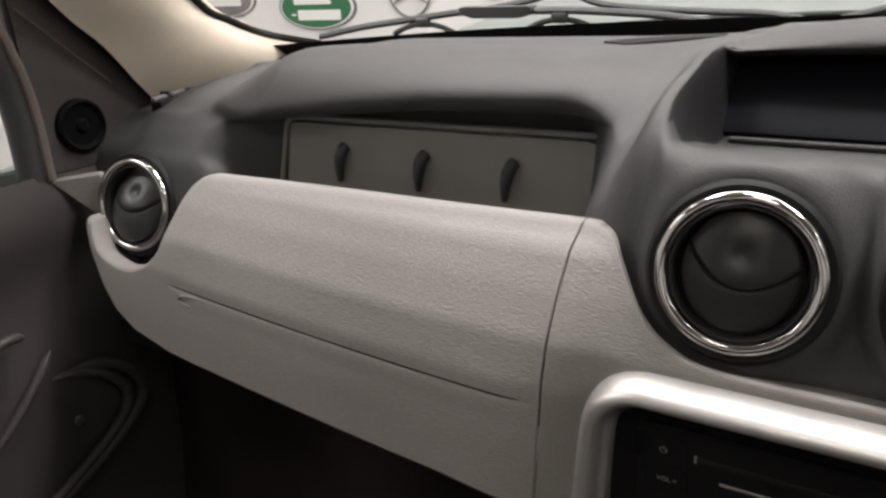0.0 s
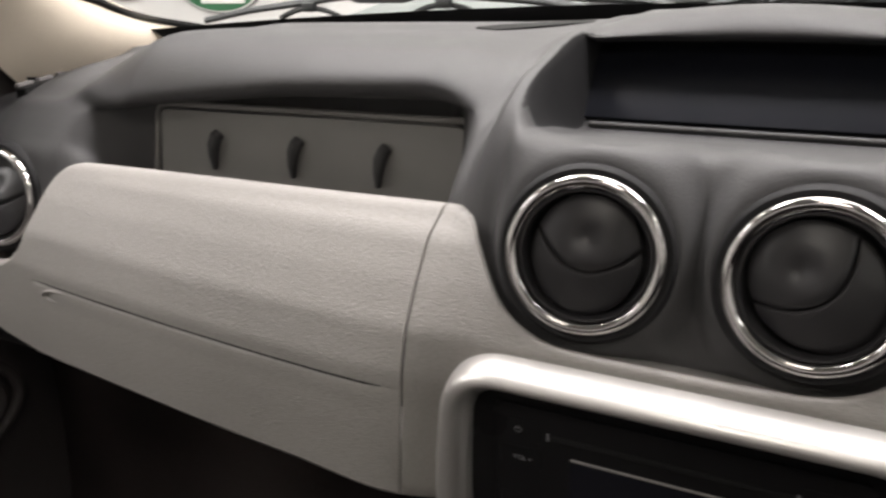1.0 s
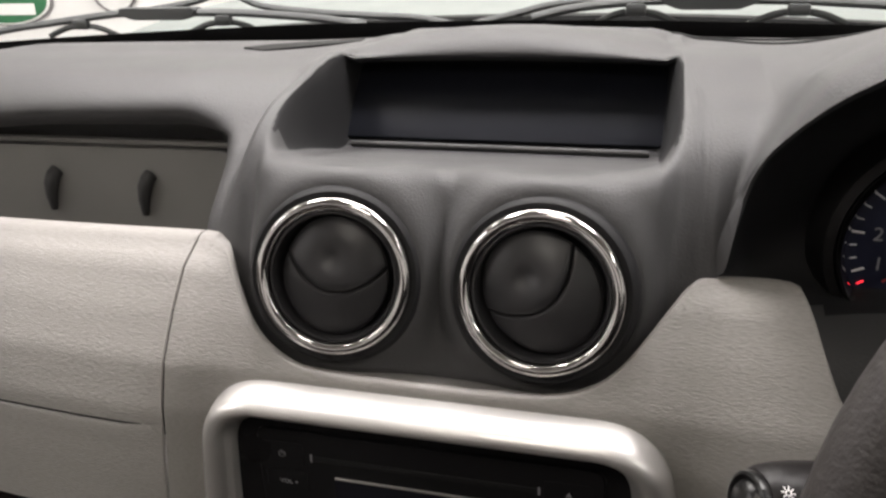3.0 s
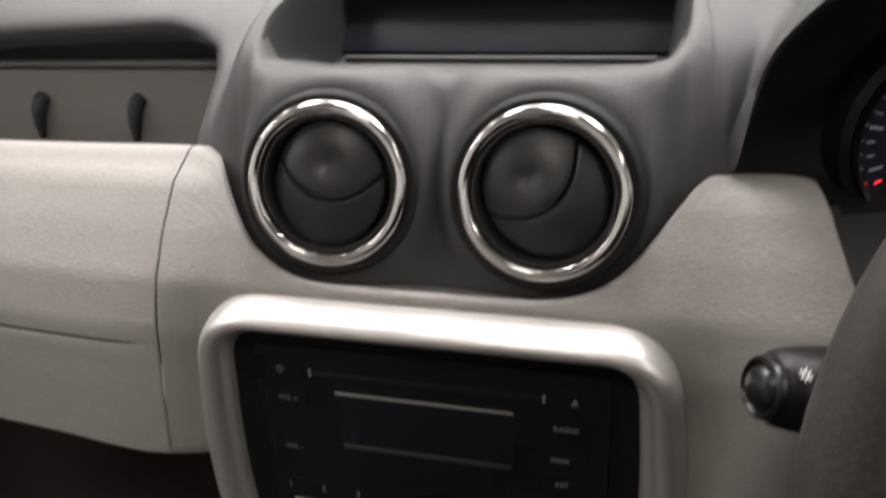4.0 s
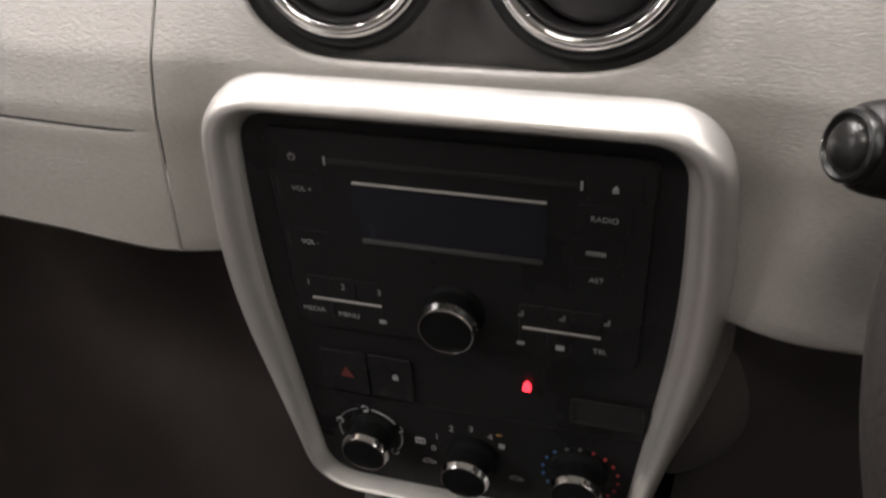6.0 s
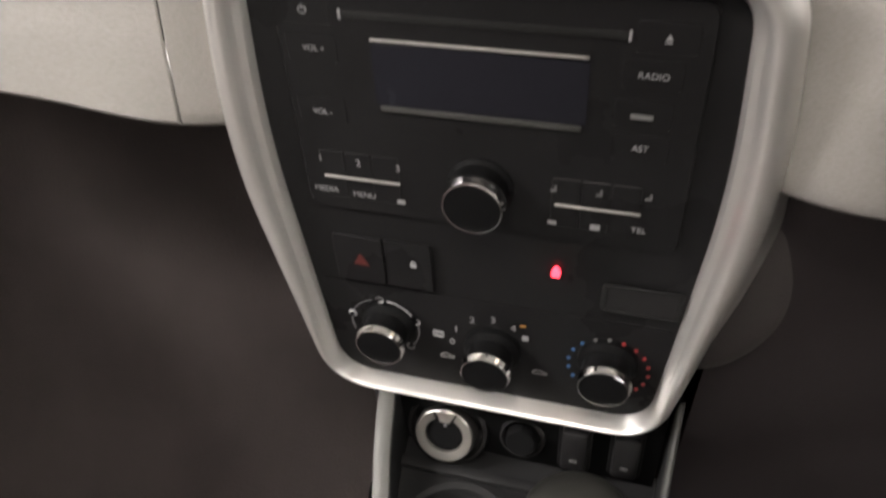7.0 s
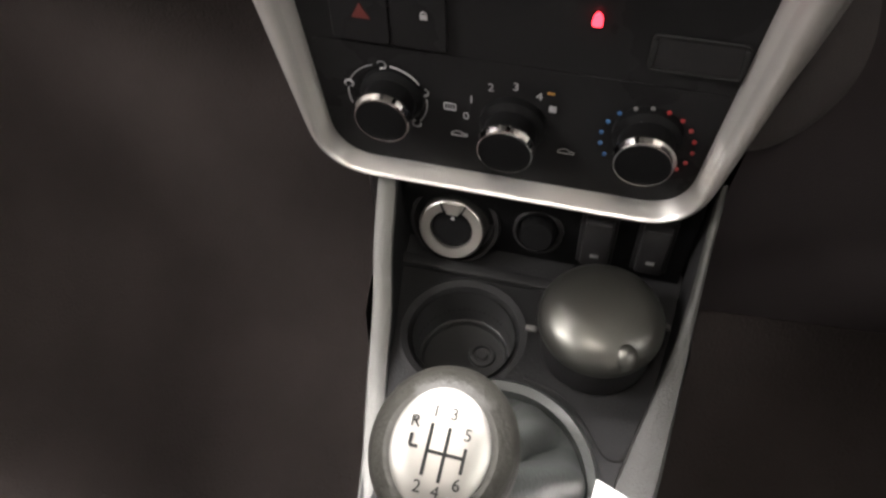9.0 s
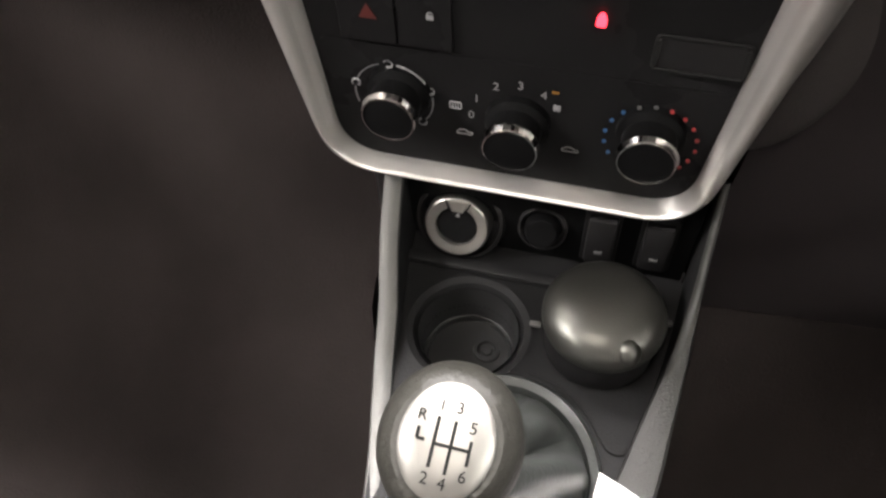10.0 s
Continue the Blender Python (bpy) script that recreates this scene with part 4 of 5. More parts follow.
gear = thing("gear_lever", (0.015, -0.20, 0.292), "six-speed gear lever with a leather boot and metal cap", "gear lever", m=pose(0, 0, 0))
BOOT = Vector((0.026, -0.146, 0.300))
part("boot_ring", sheet([[(BOOT.x + r * math.cos(a), BOOT.y + 1.08 * r * math.sin(a), BOOT.z + 1.3 * z) for r, z in ((0.056, -0.004), (0.0555, 0.004), (0.053, 0.0065), (0.049, 0.0045), (0.048, -0.004))] for a in np.linspace(0, 2 * math.pi, 72, endpoint=False)], closed_u=True), BOOT_HIDE, gear, "dark grey boot ring")
rows = []
for i in range(96):
    a = 2 * math.pi * i / 96
    row = []
    for j in range(15):
        f = j / 14
        r = 0.048 * (1 - f) ** 0.8 + 0.013 * f
        fold = 1 + 0.46 * math.sin(f * math.pi) ** 0.8 * (abs(math.sin(3.5 * a + 0.5 + 0.5 * f)) ** 0.8 - 0.6) + 0.05 * math.sin(f * math.pi) * math.sin(11 * a - 5 * f)
        c = BOOT.lerp(Vector((0.016, -0.193, 0.415)), f ** 1.2)
        row.append((c.x + r * fold * math.cos(a), c.y + r * fold * (1.08 - 0.08 * f) * math.sin(a), c.z + 0.004 * math.sin(3 * a) * math.sin(f * math.pi)))
    rows.append(row)
part("boot", sheet(rows, closed_u=True), BOOT_HIDE, gear, "creased dark grey leather boot")
KN = pose(0.0182, -0.191, 0.447, -68, 0, 6) @ pose(0, 0, 0, 0, 6.5, 0) @ Matrix.Scale(0.98, 4)
part("knob", lathe([(0.010, -0.040), (0.014, -0.036), (0.020, -0.026), (0.0245, -0.012), (0.0258, 0.0), (0.0250, 0.008), (0.0225, 0.0145), (0.0185, 0.0180), (0.0, 0.0185)], 64, 1.0, 1.12), LEATHER, gear, "black leather knob", m=KN)
part("cap", lathe([(0.0188, 0.0165), (0.0186, 0.0192), (0.0165, 0.0206), (0.010, 0.0216), (0.0, 0.0220)], 64, 0.87, 1.05), CAP_METAL, gear, "brushed metal cap with the shift pattern", m=KN)

paper = thing("paper_tag", (0, 0, 0), "torn white paper tag on the console", "paper", m=pose(0.0895, -0.149, 0.318, 8, -14, 22))
bm = bmesh.new()
vs = [bm.verts.new(p) for p in ((-0.016, -0.05, 0.0), (0.016, -0.05, 0.001), (0.013, -0.004, 0.004), (0.004, 0.006, 0.005), (-0.006, 0.016, 0.004), (-0.012, 0.006, 0.002))]
f = bm.faces.new(vs)
ext = bmesh.ops.extrude_face_region(bm, geom=[f])
bmesh.ops.translate(bm, verts=[v for v in ext["geom"] if isinstance(v, bmesh.types.BMVert)], vec=(0, 0, -0.0006))
part("sheet", bm, PAPER, paper, smooth=False)

# ---- driver's side ----
cluster = thing("instrument_cluster", (0.36, 0.12, 0.70), "round chrome-rimmed dials under the dashboard hood", "instrument cluster", m=pose(0, 0, 0))
for cx, r in ((0.264, 0.058), (0.40, 0.058)):
    dial = part("gauge", lathe([(0.0, 0.0), (r - 0.006, 0.001)], 64), GAUGE, cluster, "dark blue gauge face", m=pose(cx, 0.118, 0.722))
    part("gauge_rim", lathe([(r - 0.006, 0.0), (r - 0.0045, 0.012), (r - 0.002, 0.016), (r, 0.013), (r + 0.001, -0.004)], 72), CHROME, dial, "chrome gauge rim")
    part("gauge_pod", lathe([(r + 0.001, 0.012), (r + 0.006, 0.010), (r + 0.012, -0.01)], 64), BLACK, dial)
    for i in range(31):
        a = math.radians(230 - i * 280 / 30)
        big = i % 3 == 0
        l = 0.0065 if big else 0.0038
        bm = rbox(0.0011 if big else 0.0007, 0.0004, l, 0.0001, 1, at=(0, 0, r - 0.0085 - l / 2))
        part("tick", bm, RED_GLOW if (cx < 0.3 and i in (0, 1, 2, 28, 29, 30)) else SIGN_WHITE, dial, m=pose(0, -0.0016, 0, 0, 90 - math.degrees(a), 0))
    for n_, i in enumerate(range(3, 31, 3), 1):
        a = math.radians(230 - i * 280 / 30)
        if cx < 0.3 and n_ <= 7:
            lettering(str(n_), 0.011, PRINT, dial, pose((r - 0.022) * math.cos(a), -0.0018, (r - 0.022) * math.sin(a)))
    part("needle", rbox(0.0016, 0.0012, 0.040, 0.0004, at=(0, -0.006, 0.018)), RED_PRINT, dial, "red needle", m=pose(0, 0, 0, 0, -125, 0))

wheel = thing("steering_wheel", (0, 0, 0), "black leather steering wheel", "steering wheel", m=pose(0.356, -0.132, 0.674, -24.9, 0, 0))
R = 0.188
part("rim", tube([(R * math.cos(a), 0, R * math.sin(a)) for a in np.linspace(0, 2 * math.pi, 96, endpoint=False)], 0.0155, 18, closed=True, flat=1.12), WHEEL_HIDE, wheel, "black leather rim")
part("hub", lathe([(0.072, -0.03), (0.075, 0.0), (0.066, 0.022), (0.0, 0.032)], 48), BLACK, wheel)
for a in (5, 175, 270):
    c, s = math.cos(math.radians(a)), math.sin(math.radians(a))
    part("spoke", tube([(0.06 * c, -0.004, 0.06 * s), (0.12 * c, -0.006, 0.12 * s), (0.182 * c, 0.0, 0.182 * s)], lambda f: 0.018 - 0.006 * math.sin(f * 3.1), 12, flat=0.5), BLACK, wheel)
part("column", lathe([(0.045, -0.22), (0.050, -0.05), (0.04, -0.03)], 32), BLACK, wheel)

stalk = thing("indicator_stalk", (0, 0, 0), "black light stalk with a round push tip", "control stalk", m=pose(0.1515, -0.072, 0.6870, 0, 13, 26))
SIDE = pose(0, 0, 0, 0, 0, -90)
part("tip", lathe([(0.0, 0.0058), (0.0045, 0.0054), (0.0072, 0.0040), (0.0082, 0.0022), (0.0088, 0.0022), (0.0100, 0.0036), (0.0112, 0.0030), (0.0118, 0.0006), (0.0112, -0.0010)], 48), TIP_GLOSS, stalk, "glossy black push tip", m=SIDE)
part("arm", lathe([(0.0106, 0.0), (0.0120, -0.0004), (0.0136, -0.0030), (0.0150, -0.0090), (0.0158, -0.0170), (0.0160, -0.0280), (0.0152, -0.0450), (0.0135, -0.0650), (0.0115, -0.0900), (0.0100, -0.1300)], 48), STALK, stalk, m=SIDE)
ICON = pose(0.0048, -0.0094, 0.0116, -50, 0, -18) @ Matrix.Scale(0.72, 4)
for i in range(8):
    part("lamp_mark", rbox(0.0006, 0.0003, 0.0015, 0.0001, 1, at=(0, 0, 0.0028)), SIGN_WHITE, stalk, m=ICON @ pose(0, 0, 0, 0, 45 * i, 0))
for dz in (0.0, 0.0014, 0.0028):
    part("fog_mark", rbox(0.0034, 0.0003, 0.0005, 0.0001, 1, at=(0.011, -0.0152, -0.0052 + dz)), PRINT, stalk)
part("lamp_ring", tube([(0.0014 * math.cos(a), 0, 0.0014 * math.sin(a)) for a in np.linspace(0, 2 * math.pi, 16, endpoint=False)], 0.0003, 6, closed=True), SIGN_WHITE, stalk, m=ICON)

part("knee_panel", sheet([[(x, 0.012 + (0.556 - z) * 0.20 + 0.02 * math.sin((x - 0.13) * 4), z) for z in np.linspace(0.552, 0.15, 10)] for x in np.linspace(0.128, 0.72, 24)]), KNEE, dash, "black plastic panel under the steering column")

knee = smooth_line([(0.128, 0.556), (0.150, 0.548), (0.166, 0.515), (0.172, 0.474), (0.170, 0.438), (0.158, 0.402), (0.142, 0.380), (0.128, 0.372)], 6)
part("knee_bolster", sheet([[(0.112 + (x - 0.112) * f, 0.012 + 0.030 * (1 - math.sqrt(max(1 - f * f, 0.0))) + (0.556 - z) * 0.10, 0.465 + (z - 0.465) * (0.6 + 0.4 * f)) for f in np.sin(np.linspace(0.0, 1.0, 10) * math.pi / 2)] + [(x + 0.002, 0.10, z)] for x, z in [tuple(q) for q in knee]]), DOOR_CARD, dash, "dark brown-grey rounded knee bolster")

# ---- passenger side: pillar, door ----
pillar = thing("windscreen_pillar", (-0.72, 0.3, 0.75), "beige trimmed windscreen pillar", "pillar", kind="structure", m=pose(0, 0, 0))
E1 = smooth_line([(-0.705, 0.203, 0.742), (-0.697, 0.174, 0.772), (-0.690, 0.137, 0.816), (-0.680, 0.090, 0.858), (-0.645, -0.02, 0.98), (-0.60, -0.15, 1.22)], 5)
E2 = smooth_line([(-0.655, 0.405, 0.776), (-0.668, 0.330, 0.796), (-0.676, 0.285, 0.816), (-0.672, 0.234, 0.845), (-0.635, 0.12, 0.96), (-0.58, -0.06, 1.22)], 5)
for sgn in (-1, 1):
    rows = []
    for p, q in zip(E1, E2):
        row_ = []
        for f in np.linspace(0, 1, 9):
            c = Vector(p).lerp(Vector(q), f) + Vector((0.020, -0.004, 0.006)) * math.sin(math.pi * f)
            row_.append((c.x * -sgn, c.y, c.z))
        rows.append([((-p[0] + 0.004) * sgn, p[1] - 0.004, p[2] - 0.004), *row_, ((-q[0] + 0.012) * sgn, q[1] + 0.03, q[2])])
    part("trim", sheet(rows), BEIGE, pillar, "beige textured pillar trim")
    part("gasket", tube([(q[0] * -sgn, q[1] + 0.006, q[2] + 0.001) for q in E2], 0.0045, 8), RUBBER, pillar, "black windscreen gasket")

door = thing("front_door", (-0.74, -0.4, 0.1), "dark grey car door with a pull handle and tweeter", "car door", m=pose(0, 0, 0))
rows = [[(-0.735 + 0.020 * math.exp(-((z - 0.655) / 0.05) ** 2) + 0.012 * ease(0.62 - z, 0.0, 0.2), y, z) for z in np.linspace(-0.02, 0.695, 32)] for y in np.linspace(-0.95, 0.44, 48)]
part("card", sheet(rows), DOOR_CARD, door, "dark grey plastic door card")
part("skin", rbox(0.02, 1.25, 0.95, 0.01, at=(-0.80, -0.35, 0.22)), BONNET, door)
part("window_sill", tube([(-0.728, -0.95, 0.697), (-0.728, -0.3, 0.695), (-0.730, 0.0, 0.688), (-0.730, 0.058, 0.680)], 0.008, 12), CHARCOAL, door)
# mirror triangle with the tweeter
bm = bmesh.new()
tri = [(0.060, 0.690), (0.215, 0.690), (0.235, 0.735), (0.18, 0.800), (0.11, 0.875), (0.060, 0.915)]
va = [bm.verts.new((-0.722, y, z)) for y, z in tri]
vb = [bm.verts.new((-0.750, y, z)) for y, z in tri]
bm.faces.new(va), bm.faces.new(vb[::-1])
for i in range(len(tri)):
    bm.faces.new((va[i], vb[i], vb[(i + 1) % len(tri)], va[(i + 1) % len(tri)]))
bmesh.ops.bevel(bm, geom=bm.edges[:], offset=0.004, segments=2, affect="EDGES")
part("mirror_triangle", bm, DOOR_CARD, door, "dark plastic mirror corner trim")
part("tweeter", lathe([(0.022, 0.0), (0.0215, 0.004), (0.019, 0.006), (0.016, 0.003), (0.006, 0.0025), (0.004, 0.005), (0.0, 0.005)], 40), DIAL_BLACK, door, "small round tweeter", m=pose(-0.722, 0.108, 0.735, 0, 0, 90) @ Matrix.Scale(1.25, 4))
fr = [(-0.735, 0.054, 0.69), (-0.732, 0.048, 0.80), (-0.715, -0.01, 0.95), (-0.66, -0.14, 1.20)]
part("window_frame", tube(smooth_line(fr, 6), 0.015, 12, flat=0.8), CHARCOAL, door, "dark window frame")
part("frame_edge", tube([(x + 0.014, y + 0.010, z) for x, y, z in [tuple(q) for q in smooth_line(fr, 6)]], 0.005, 8), TAUPE, door, "brown window channel")
wp = part("window_pane", sheet([[(-0.742 + 0.06 * f * f, y, 0.69 + 0.53 * f) for f in np.linspace(0, 1, 5)] for y in np.linspace(-0.95, 0.04 - 0.0, 6)]), GLASS, door)
wp.visible_shadow = False
# pull handle and pocket
for dy, r in ((0.0, 0.0060), (-0.020, 0.0050)):
    grip = smooth_line([(-0.716, -0.070 + dy, 0.325), (-0.710, -0.020 + dy, 0.358), (-0.704, 0.045 + dy, 0.392), (-0.702, 0.088 + dy, 0.420), (-0.702, 0.098 + dy, 0.445), (-0.704, 0.084 + dy, 0.472), (-0.710, 0.058 + dy, 0.488), (-0.718, 0.030 + dy, 0.490)], 8)
    part("pull_handle", tube(grip, lambda f, r=r: 0.0006 + r * min(1.0, 9 * f * (1 - f)) ** 0.7, 10), DOOR_CARD, door, "moulded ridge of the door pull")
part("inner_release", tube(smooth_line([(-0.712, -0.115, 0.440), (-0.706, -0.070, 0.455), (-0.703, -0.043, 0.475), (-0.703, -0.012, 0.505), (-0.706, 0.010, 0.528)], 6), lambda f: 0.0006 + 0.0042 * min(1.0, 7 * f * (1 - f)) ** 0.7, 10), DOOR_CARD, door, "curved door release")
part("release_bezel", tube(smooth_line([(-0.712, -0.115, 0.520), (-0.706, -0.070, 0.545), (-0.705, -0.030, 0.556), (-0.708, -0.010, 0.552)], 6), lambda f: 0.0006 + 0.0044 * min(1.0, 7 * f * (1 - f)) ** 0.7, 10), DOOR_CARD, door)
part("seal", tube([(-0.712, 0.230, 0.728), (-0.712, 0.180, 0.788), (-0.706, 0.115, 0.858), (-0.690, 0.030, 0.945), (-0.640, -0.10, 1.18)], 0.016, 12), RUBBER, door, "black door seal")
# highlight between seal and mirror corner, added as a thin pale tube
part("highlight_line", tube([(-0.716, 0.150, 0.772), (-0.716, 0.100, 0.820), (-0.716, 0.066, 0.853)], 0.0008, 8), TAUPE, door, "thin pale line standing in for a highlight beside the seal")
part("screw_cap", lathe([(0.006, 0.0), (0.005, 0.0025), (0.0, 0.003)], 20), SATIN, door, "small bright screw", m=pose(-0.712, 0.024, 0.436, 0, 0, 90))
odoor = thing("rear_side_glazing", (0.74, -0.4, 0.7), "clear side window of the driver's door", "car window", kind="structure", m=pose(0, 0, 0))
op = part("pane", sheet([[(0.742 - 0.06 * f * f, y, 0.69 + 0.53 * f) for f in np.linspace(0, 1, 5)] for y in np.linspace(-0.95, 0.04, 6)]), GLASS, odoor)
op.visible_shadow = False
part("frame", tube(smooth_line([(-q[0], q[1], q[2]) for q in fr], 6), 0.020, 12, flat=0.7), CHARCOAL, odoor)

lamp = thing("roof_lamp", (0.0, -0.42, 1.25), "small cream roof lamp, lit", "roof lamp", m=pose(0.0, -0.42, 1.255))
part("base", rbox(0.20, 0.12, 0.012, 0.004, at=(0, 0, 0.006)), BEIGE, lamp)
part("lens", rbox(0.16, 0.09, 0.008, 0.003, at=(0, 0, -0.003)), LAMP_GLOW, lamp, "glowing lens")

# ---- wipers ----


def wiper(arm, frame_line, blocks, yokes, label):
    """Arm, blade frame with its thick middle, small yokes, and the rubber along the foot."""
    w = thing("windscreen_wiper", (0, 0, 0), label, "wiper", "windscreen wipers", m=pose(0, 0, 0))
    part("arm", tube(smooth_line([(x, 0.512, z) for x, z in arm], 5), 0.0042, 8, flat=0.8), WIPER_GREY, w)
    part("blade_frame", tube(smooth_line([(x, 0.500, z) for x, z in frame_line], 5), 0.0048, 8, flat=0.8), WIPER_GREY, w)
    for x0, x1, z, h in blocks:
        part("bridge", plate(round_poly([(x0, z - 0.3 * h), (x0 + 0.018, z - h), (x1 - 0.018, z - h), (x1, z - 0.3 * h), (x1, z + 0.6 * h), (x0, z + 0.6 * h)], [0.004] * 6, 3), 0.492, 0.508, 0.002), WIPER_GREY, w)
    for x, z, r in yokes:
        part("yoke", tube(smooth_line([(x - r, 0.500, z - 0.012), (x - 0.5 * r, 0.500, z - 0.003), (x, 0.500, z), (x + 0.5 * r, 0.500, z - 0.003), (x + r, 0.500, z - 0.012)], 4), 0.0034, 8), WIPER_GREY, w)
        part("clip", rbox(0.020, 0.010, 0.012, 0.003, at=(x, 0.498, z + 0.002)), WIPER_GREY, w)
    lo, hi = min(p[0] for p in frame_line), max(p[0] for p in frame_line)
    part("rubber", tube([(x, 0.496, min(z, 0.790 - 0.030 * (x / 0.7) ** 2)) for x, z in ((lo + (hi - lo) * f, 0.790) for f in np.linspace(0, 1, 12))], 0.0038, 8), RUBBER, w)
    return w


wiper([(-0.47, 0.806), (-0.41, 0.815), (-0.382, 0.823), (-0.361, 0.823), (-0.327, 0.810), (-0.266, 0.803), (-0.20, 0.799), (-0.142, 0.796), (-0.09, 0.785)],
      [(-0.731, 0.774), (-0.66, 0.786), (-0.600, 0.793), (-0.498, 0.804), (-0.44, 0.804), (-0.36, 0.804), (-0.30, 0.801), (-0.25, 0.797), (-0.20, 0.790)],
      [(-0.500, -0.400, 0.805, 0.0085)], [(-0.556, 0.790, 0.048), (-0.368, 0.794, 0.046)], "faded black wiper resting on the passenger side of the windscreen")
wiper([(-0.098, 0.786), (-0.039, 0.800), (0.007, 0.810), (0.079, 0.815), (0.121, 0.818), (0.187, 0.820), (0.222, 0.829), (0.283, 0.812), (0.36, 0.800)],
      [(-0.02, 0.797), (0.02, 0.806), (0.079, 0.812), (0.121, 0.813), (0.187, 0.813), (0.25, 0.811), (0.32, 0.806), (0.42, 0.796), (0.55, 0.780)],
      [(0.105, 0.195, 0.814, 0.0095)], [(0.082, 0.803, 0.040), (0.230, 0.802, 0.044)], "faded black wiper resting on the driver's side of the windscreen")
# ---- printing on the radio, the heater panel and the gear knob ----
def bar_print(parent, x, z, w, h, material=PRINT, y=-0.0028, turn=0.0):
    return part("print_bar", rbox(w, 0.0003, h, 0.0001, 1), material, parent, m=pose(x, y, z, 0, turn, 0))


def arc_print(parent, cx, cz, r, a0, a1, material, y, width=0.0004):
    n = max(4, int(abs(a1 - a0) / 6))
    pts = [(cx + r * math.cos(radians(a0 + (a1 - a0) * i / n)), y, cz + r * math.sin(radians(a0 + (a1 - a0) * i / n))) for i in range(n + 1)]
    return part("print_arc", tube(pts, width, 6, flat=0.5), material, parent)


for word, x, z, size in (("VOL +", -0.0775, 0.6020, 0.0040), ("VOL -", -0.0785, 0.5685, 0.0040), ("RADIO", 0.0740, 0.6025, 0.0042), ("AST", 0.0722, 0.5668, 0.0042)):
    lettering(word, size, PRINT, radio, pose(x, -0.0023, z))
for word, x, z in (("1", -0.0845, 0.5405), ("2", -0.0640, 0.5400), ("3", -0.0430, 0.5395), ("MEDIA", -0.0840, 0.5212), ("MENU", -0.0630, 0.5200), ("TEL", 0.0765, 0.5205)):
    lettering(word, 0.0046 if len(word) > 1 else 0.0056, PRINT, radio, pose(x, -0.0025, z))
arc_print(radio, -0.080, 0.6205, 0.0018, -240, 60, PRINT, -0.0022, 0.00035)
bar_print(radio, -0.080, 0.6220, 0.0006, 0.0022, y=-0.0023)
part("eject_mark", plate([(0.0765, 0.6190), (0.0795, 0.6190), (0.0780, 0.6215)], -0.0024, -0.002), PRINT, radio, smooth=False)
bar_print(radio, 0.078, 0.6180, 0.0030, 0.0007, y=-0.0023)
for x, z, w, h in ((-0.0428, 0.5190, 0.0042, 0.0028), (0.0350, 0.5190, 0.0042, 0.0024), (0.0560, 0.5193, 0.0048, 0.0034), (0.0712, 0.5832, 0.0095, 0.0026)):
    bar_print(radio, x, z, w, h, PRINT_DIM if w > 0.008 else PRINT)
for x, z in ((0.0350, 0.5385), (0.0565, 0.5390), (0.0790, 0.5400)):
    bar_print(radio, x, z, 0.0030, 0.0016, PRINT_DIM)
    bar_print(radio, x + 0.0010, z + 0.0018, 0.0012, 0.0026, PRINT_DIM)

tri = [(-0.0715 + 0.0054 * math.cos(radians(a)), 0.4715 + 0.0058 * math.sin(radians(a))) for a in (90, 210, 330)]
part("hazard_mark", plate(tri, -0.0020, -0.0010), DIM_RED, switches, "dim red warning triangle")
bar_print(switches, -0.0405, 0.4735, 0.0036, 0.0028, y=-0.0016)
arc_print(switches, -0.0405, 0.4750, 0.0013, 0, 180, PRINT, -0.0016, 0.0004)
part("warning_lamp", plate(round_poly([(0.0359, 0.4815), (0.0405, 0.4815), (0.0405, 0.4850), (0.0390, 0.4878), (0.0374, 0.4878), (0.0359, 0.4850)], [0.0014] * 6, 4), -0.0022, 0.0), RED_GLOW, switches, "lit red seat-belt warning lamp")
for x in (0.0640, 0.1030):
    part("blank_notch", rbox(0.0030, 0.0012, 0.0150, 0.0005, at=(x, -0.0016, 0.4715)), RUBBER, switches, "dark notch beside the blanking plate")
part("blank_recess", tube([(x, -0.0012, z) for x, z in rrect(0.0635, 0.1035, 0.4625, 0.4810, 0.002)], 0.0008, 8, closed=True), RUBBER, switches)

K1, K2, K3 = (-0.0625, 0.4205), (0.003, 0.4165), (0.0705, 0.4170)
for a0, a1 in ((200, 172), (156, 108), (82, 34), (8, -38)):
    arc_print(climate, *K1, 0.0212, a0, a1, PRINT, -0.0016, 0.00045)
for a in (164, 94, 20, -46):
    x, z = K1[0] + 0.0212 * math.cos(radians(a)), K1[1] + 0.0212 * math.sin(radians(a))
    arc_print(climate, x, z, 0.0022, 150 + a, 420 + a, PRINT, -0.0016, 0.0006)
    bar_print(climate, x + 0.0014, z - 0.0014, 0.0020, 0.0008, y=-0.0017)
for word, a in (("0", 181), ("1", 152), ("2", 118), ("3", 87), ("4", 57)):
    lettering(word, 0.0068, PRINT, climate, pose(K2[0] + 0.0238 * math.cos(radians(a)), -0.0016, K2[1] + 0.0238 * math.sin(radians(a))))
fx, fz = K2[0] + 0.0238 * math.cos(radians(33)), K2[1] + 0.0238 * math.sin(radians(33))
for a in (45, 135, 225, 315):
    part("fan_blade", plate([(fx + 0.0013 * math.cos(radians(a)) + 0.0010 * math.cos(b), fz + 0.0013 * math.sin(radians(a)) + 0.0010 * math.sin(b)) for b in np.linspace(0, 6.283, 12, endpoint=False)], -0.0017, -0.001), PRINT, climate)
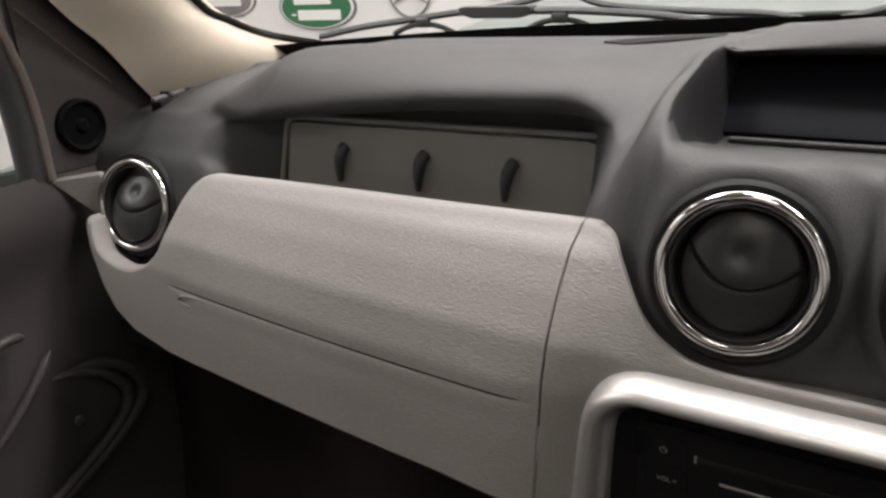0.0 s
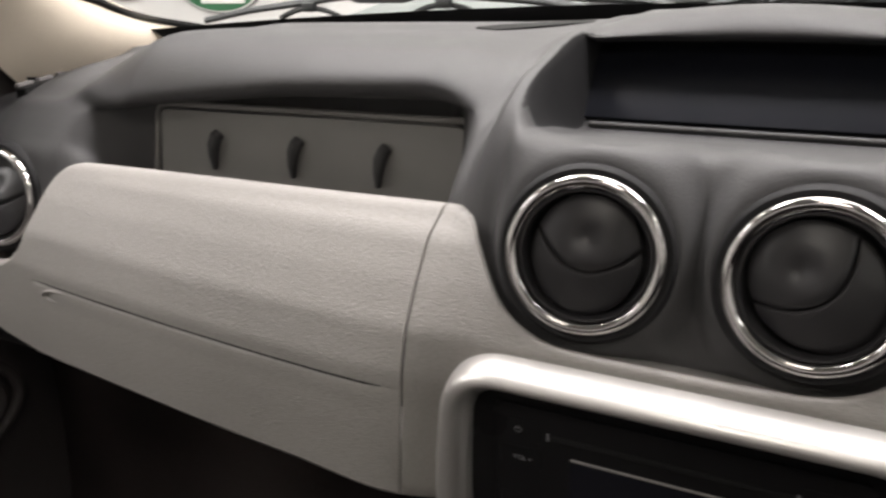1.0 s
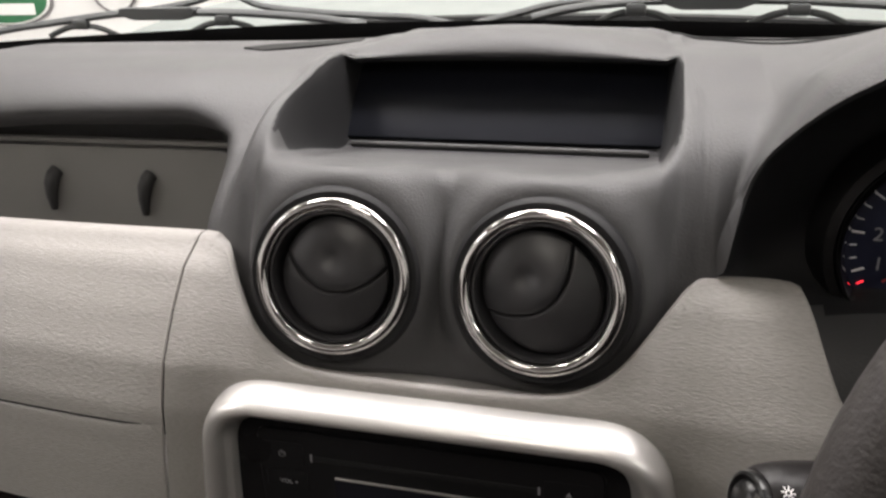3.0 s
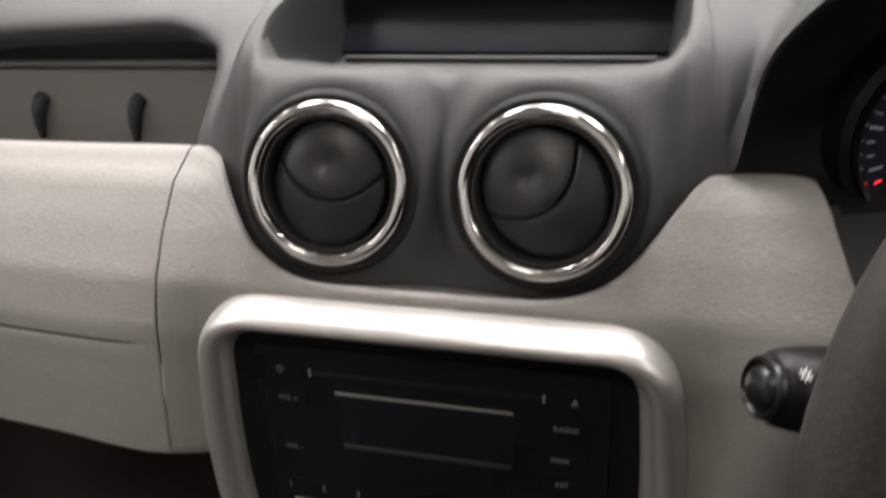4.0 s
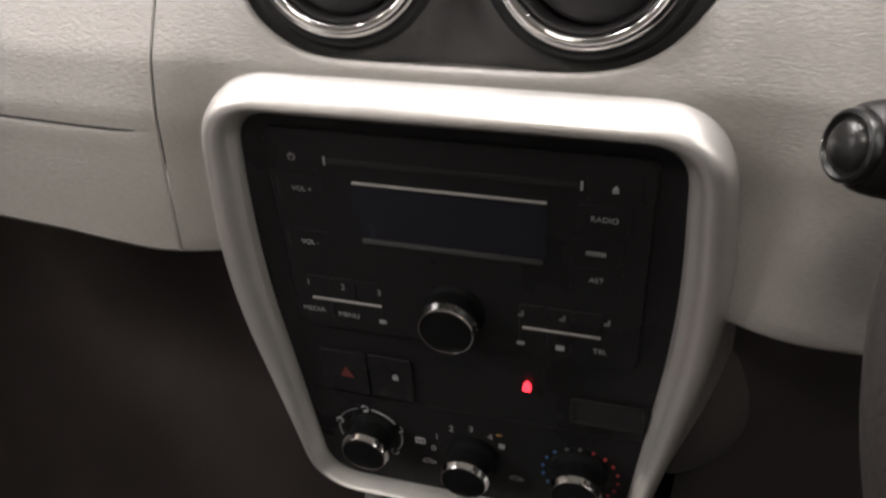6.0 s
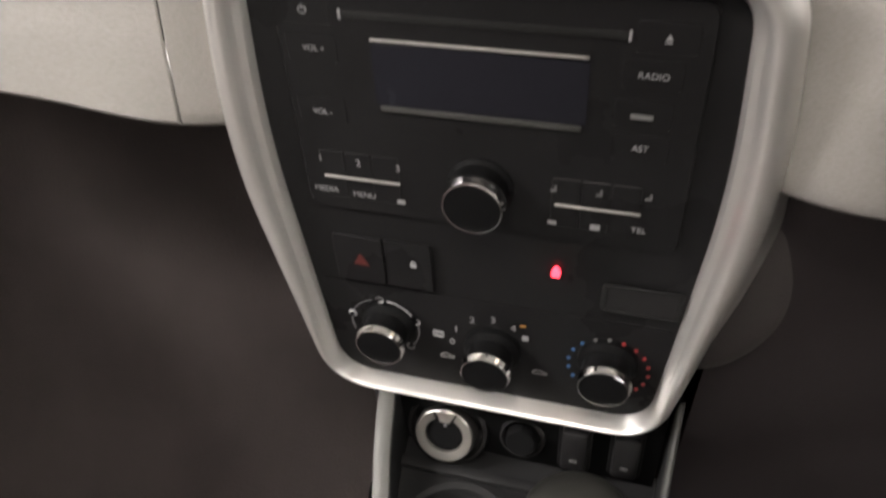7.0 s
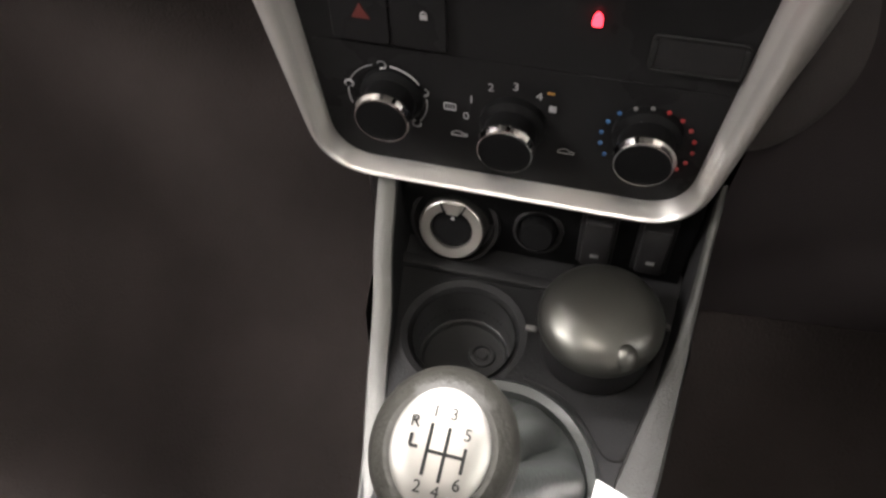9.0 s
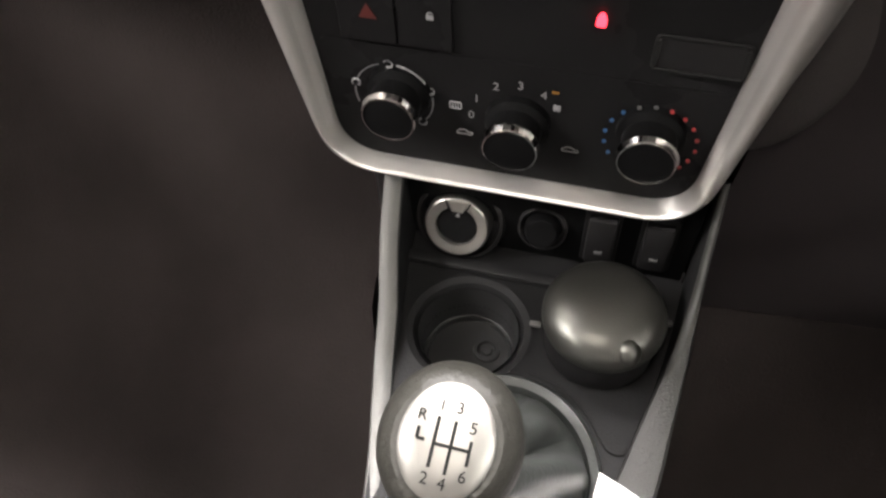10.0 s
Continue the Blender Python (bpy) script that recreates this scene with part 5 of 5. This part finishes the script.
bar_print(climate, 0.0215, 0.4395, 0.0036, 0.0014, AMBER_PRINT, y=-0.0016)
part("print_arc", tube([(x, -0.0016, z) for x, z in rrect(-0.0322, -0.0262, 0.4190, 0.4232, 0.0008)], 0.0004, 6, closed=True), PRINT, climate)
for i in range(3):
    bar_print(climate, -0.0306 + i * 0.0014, 0.4211, 0.0005, 0.0026, PRINT, y=-0.0016)
for x, z, mat in ((-0.0245, 0.4025, PRINT), (0.0320, 0.4020, PRINT_DIM)):
    part("print_arc", tube([(px, -0.0016, pz) for px, pz in round_poly([(x - 0.0042, z - 0.0010), (x + 0.0042, z - 0.0010), (x + 0.0042, z + 0.0005), (x + 0.0018, z + 0.0008), (x + 0.0006, z + 0.0020), (x - 0.0020, z + 0.0020), (x - 0.0042, z + 0.0004)], [0.0004] * 7, 3)], 0.00035, 6, closed=True), mat, climate)
for i, a in enumerate((212, 192, 173, 153, 133, 112, 92, 72, 52, 33, 14, -5, -24, -40)):
    x, z = K3[0] + 0.0226 * math.cos(radians(a)), K3[1] + 0.0226 * math.sin(radians(a))
    part("dial_dot", plate(circle(x, z, 0.0011, 10), -0.0017, -0.001), BLUE_PRINT if a > 120 else (PRINT_DIM if 85 < a < 115 else RED_PRINT), climate)

# shift pattern, engraved dark on the metal cap
ENGRAVE, _, _ = base_material("engraved_black", (0.012, 0.012, 0.012), 0.8, spec=0.05)


def on_cap(x, z, turn=0.0):
    r2 = (x / 0.0182) ** 2 + (z / 0.0214) ** 2
    return KN @ pose(x * 0.93, -0.0222 + 0.0014 * r2, z * 0.93, 0, turn, 0) @ Matrix.Scale(0.93, 4)


for word, x, z in (("R", -0.0101, 0.0072), ("1", -0.0038, 0.0120), ("3", 0.0026, 0.0121), ("5", 0.0086, 0.0063), ("2", -0.0046, -0.0138), ("4", 0.0019, -0.0144), ("6", 0.0084, -0.0105)):
    lettering(word, 0.0060, ENGRAVE, gear, on_cap(x, z), "engraved dark gear number")
for x0, z0, x1, z1 in ((-0.0040, 0.0079, -0.0040, -0.0098), (0.0022, 0.0076, 0.0022, -0.0110), (0.0089, 0.0021, 0.0089, -0.0066), (-0.0040, -0.0015, 0.0089, -0.0015), (-0.0103, 0.0031, -0.0103, -0.0010), (-0.0103, -0.0010, -0.0074, -0.0010)):
    part("gate_line", rbox(max(abs(x1 - x0), 0.0012), 0.0005, max(abs(z1 - z0), 0.0012), 0.0001, 1), ENGRAVE, gear, m=on_cap((x0 + x1) / 2, (z0 + z1) / 2))

# ---- signs on the far wall ----
oval_sign("oval_sign", (-2.225, 2.195, 0.677), 0.205, 0.090, GREEN, "green oval sign with a pale border on the white wall", [(-0.112, 0.085, 0.012, 0.052), (-0.095, 0.130, -0.050, -0.010), (0.102, 0.126, 0.034, 0.041), (-0.132, -0.107, -0.032, -0.025)])
oval_sign("oval_sign", (-2.755, 2.195, 0.712), 0.190, 0.074, SIGN_GREY, "dark oval sign with a pale border on the white wall", [(-0.11, 0.11, -0.022, 0.022)])
star = thing("round_sign", (-1.757, 2.195, 0.728), "thin grey ring sign with three spokes on the wall", "sign", "wall signs")
part("ring", tube([(0.094 * math.cos(a), -0.006, 0.094 * math.sin(a)) for a in np.linspace(0, 2 * math.pi, 48, endpoint=False)], 0.0045, 8, closed=True), SIGN_GREY, star)
for a in (90, 210, 330):
    part("spoke", tube([(0, -0.006, 0), (0.091 * math.cos(radians(a)), -0.006, 0.091 * math.sin(radians(a)))], lambda f: 0.010 - 0.008 * f, 8), SIGN_GREY, star)
box = thing("banner_sign", (-1.287, 2.195, 0.755), "white banner with a dark red outline", "sign", "wall signs")
part("frame", tube([(x, -0.006, z) for x, z in rrect(-0.14, 0.14, -0.055, 0.055, 0.01)], 0.0035, 8, closed=True), SIGN_RED, box)
part("foot", tube([(-0.155, -0.006, -0.048), (0.155, -0.006, -0.048)], 0.004, 8), SIGN_GREY, box)
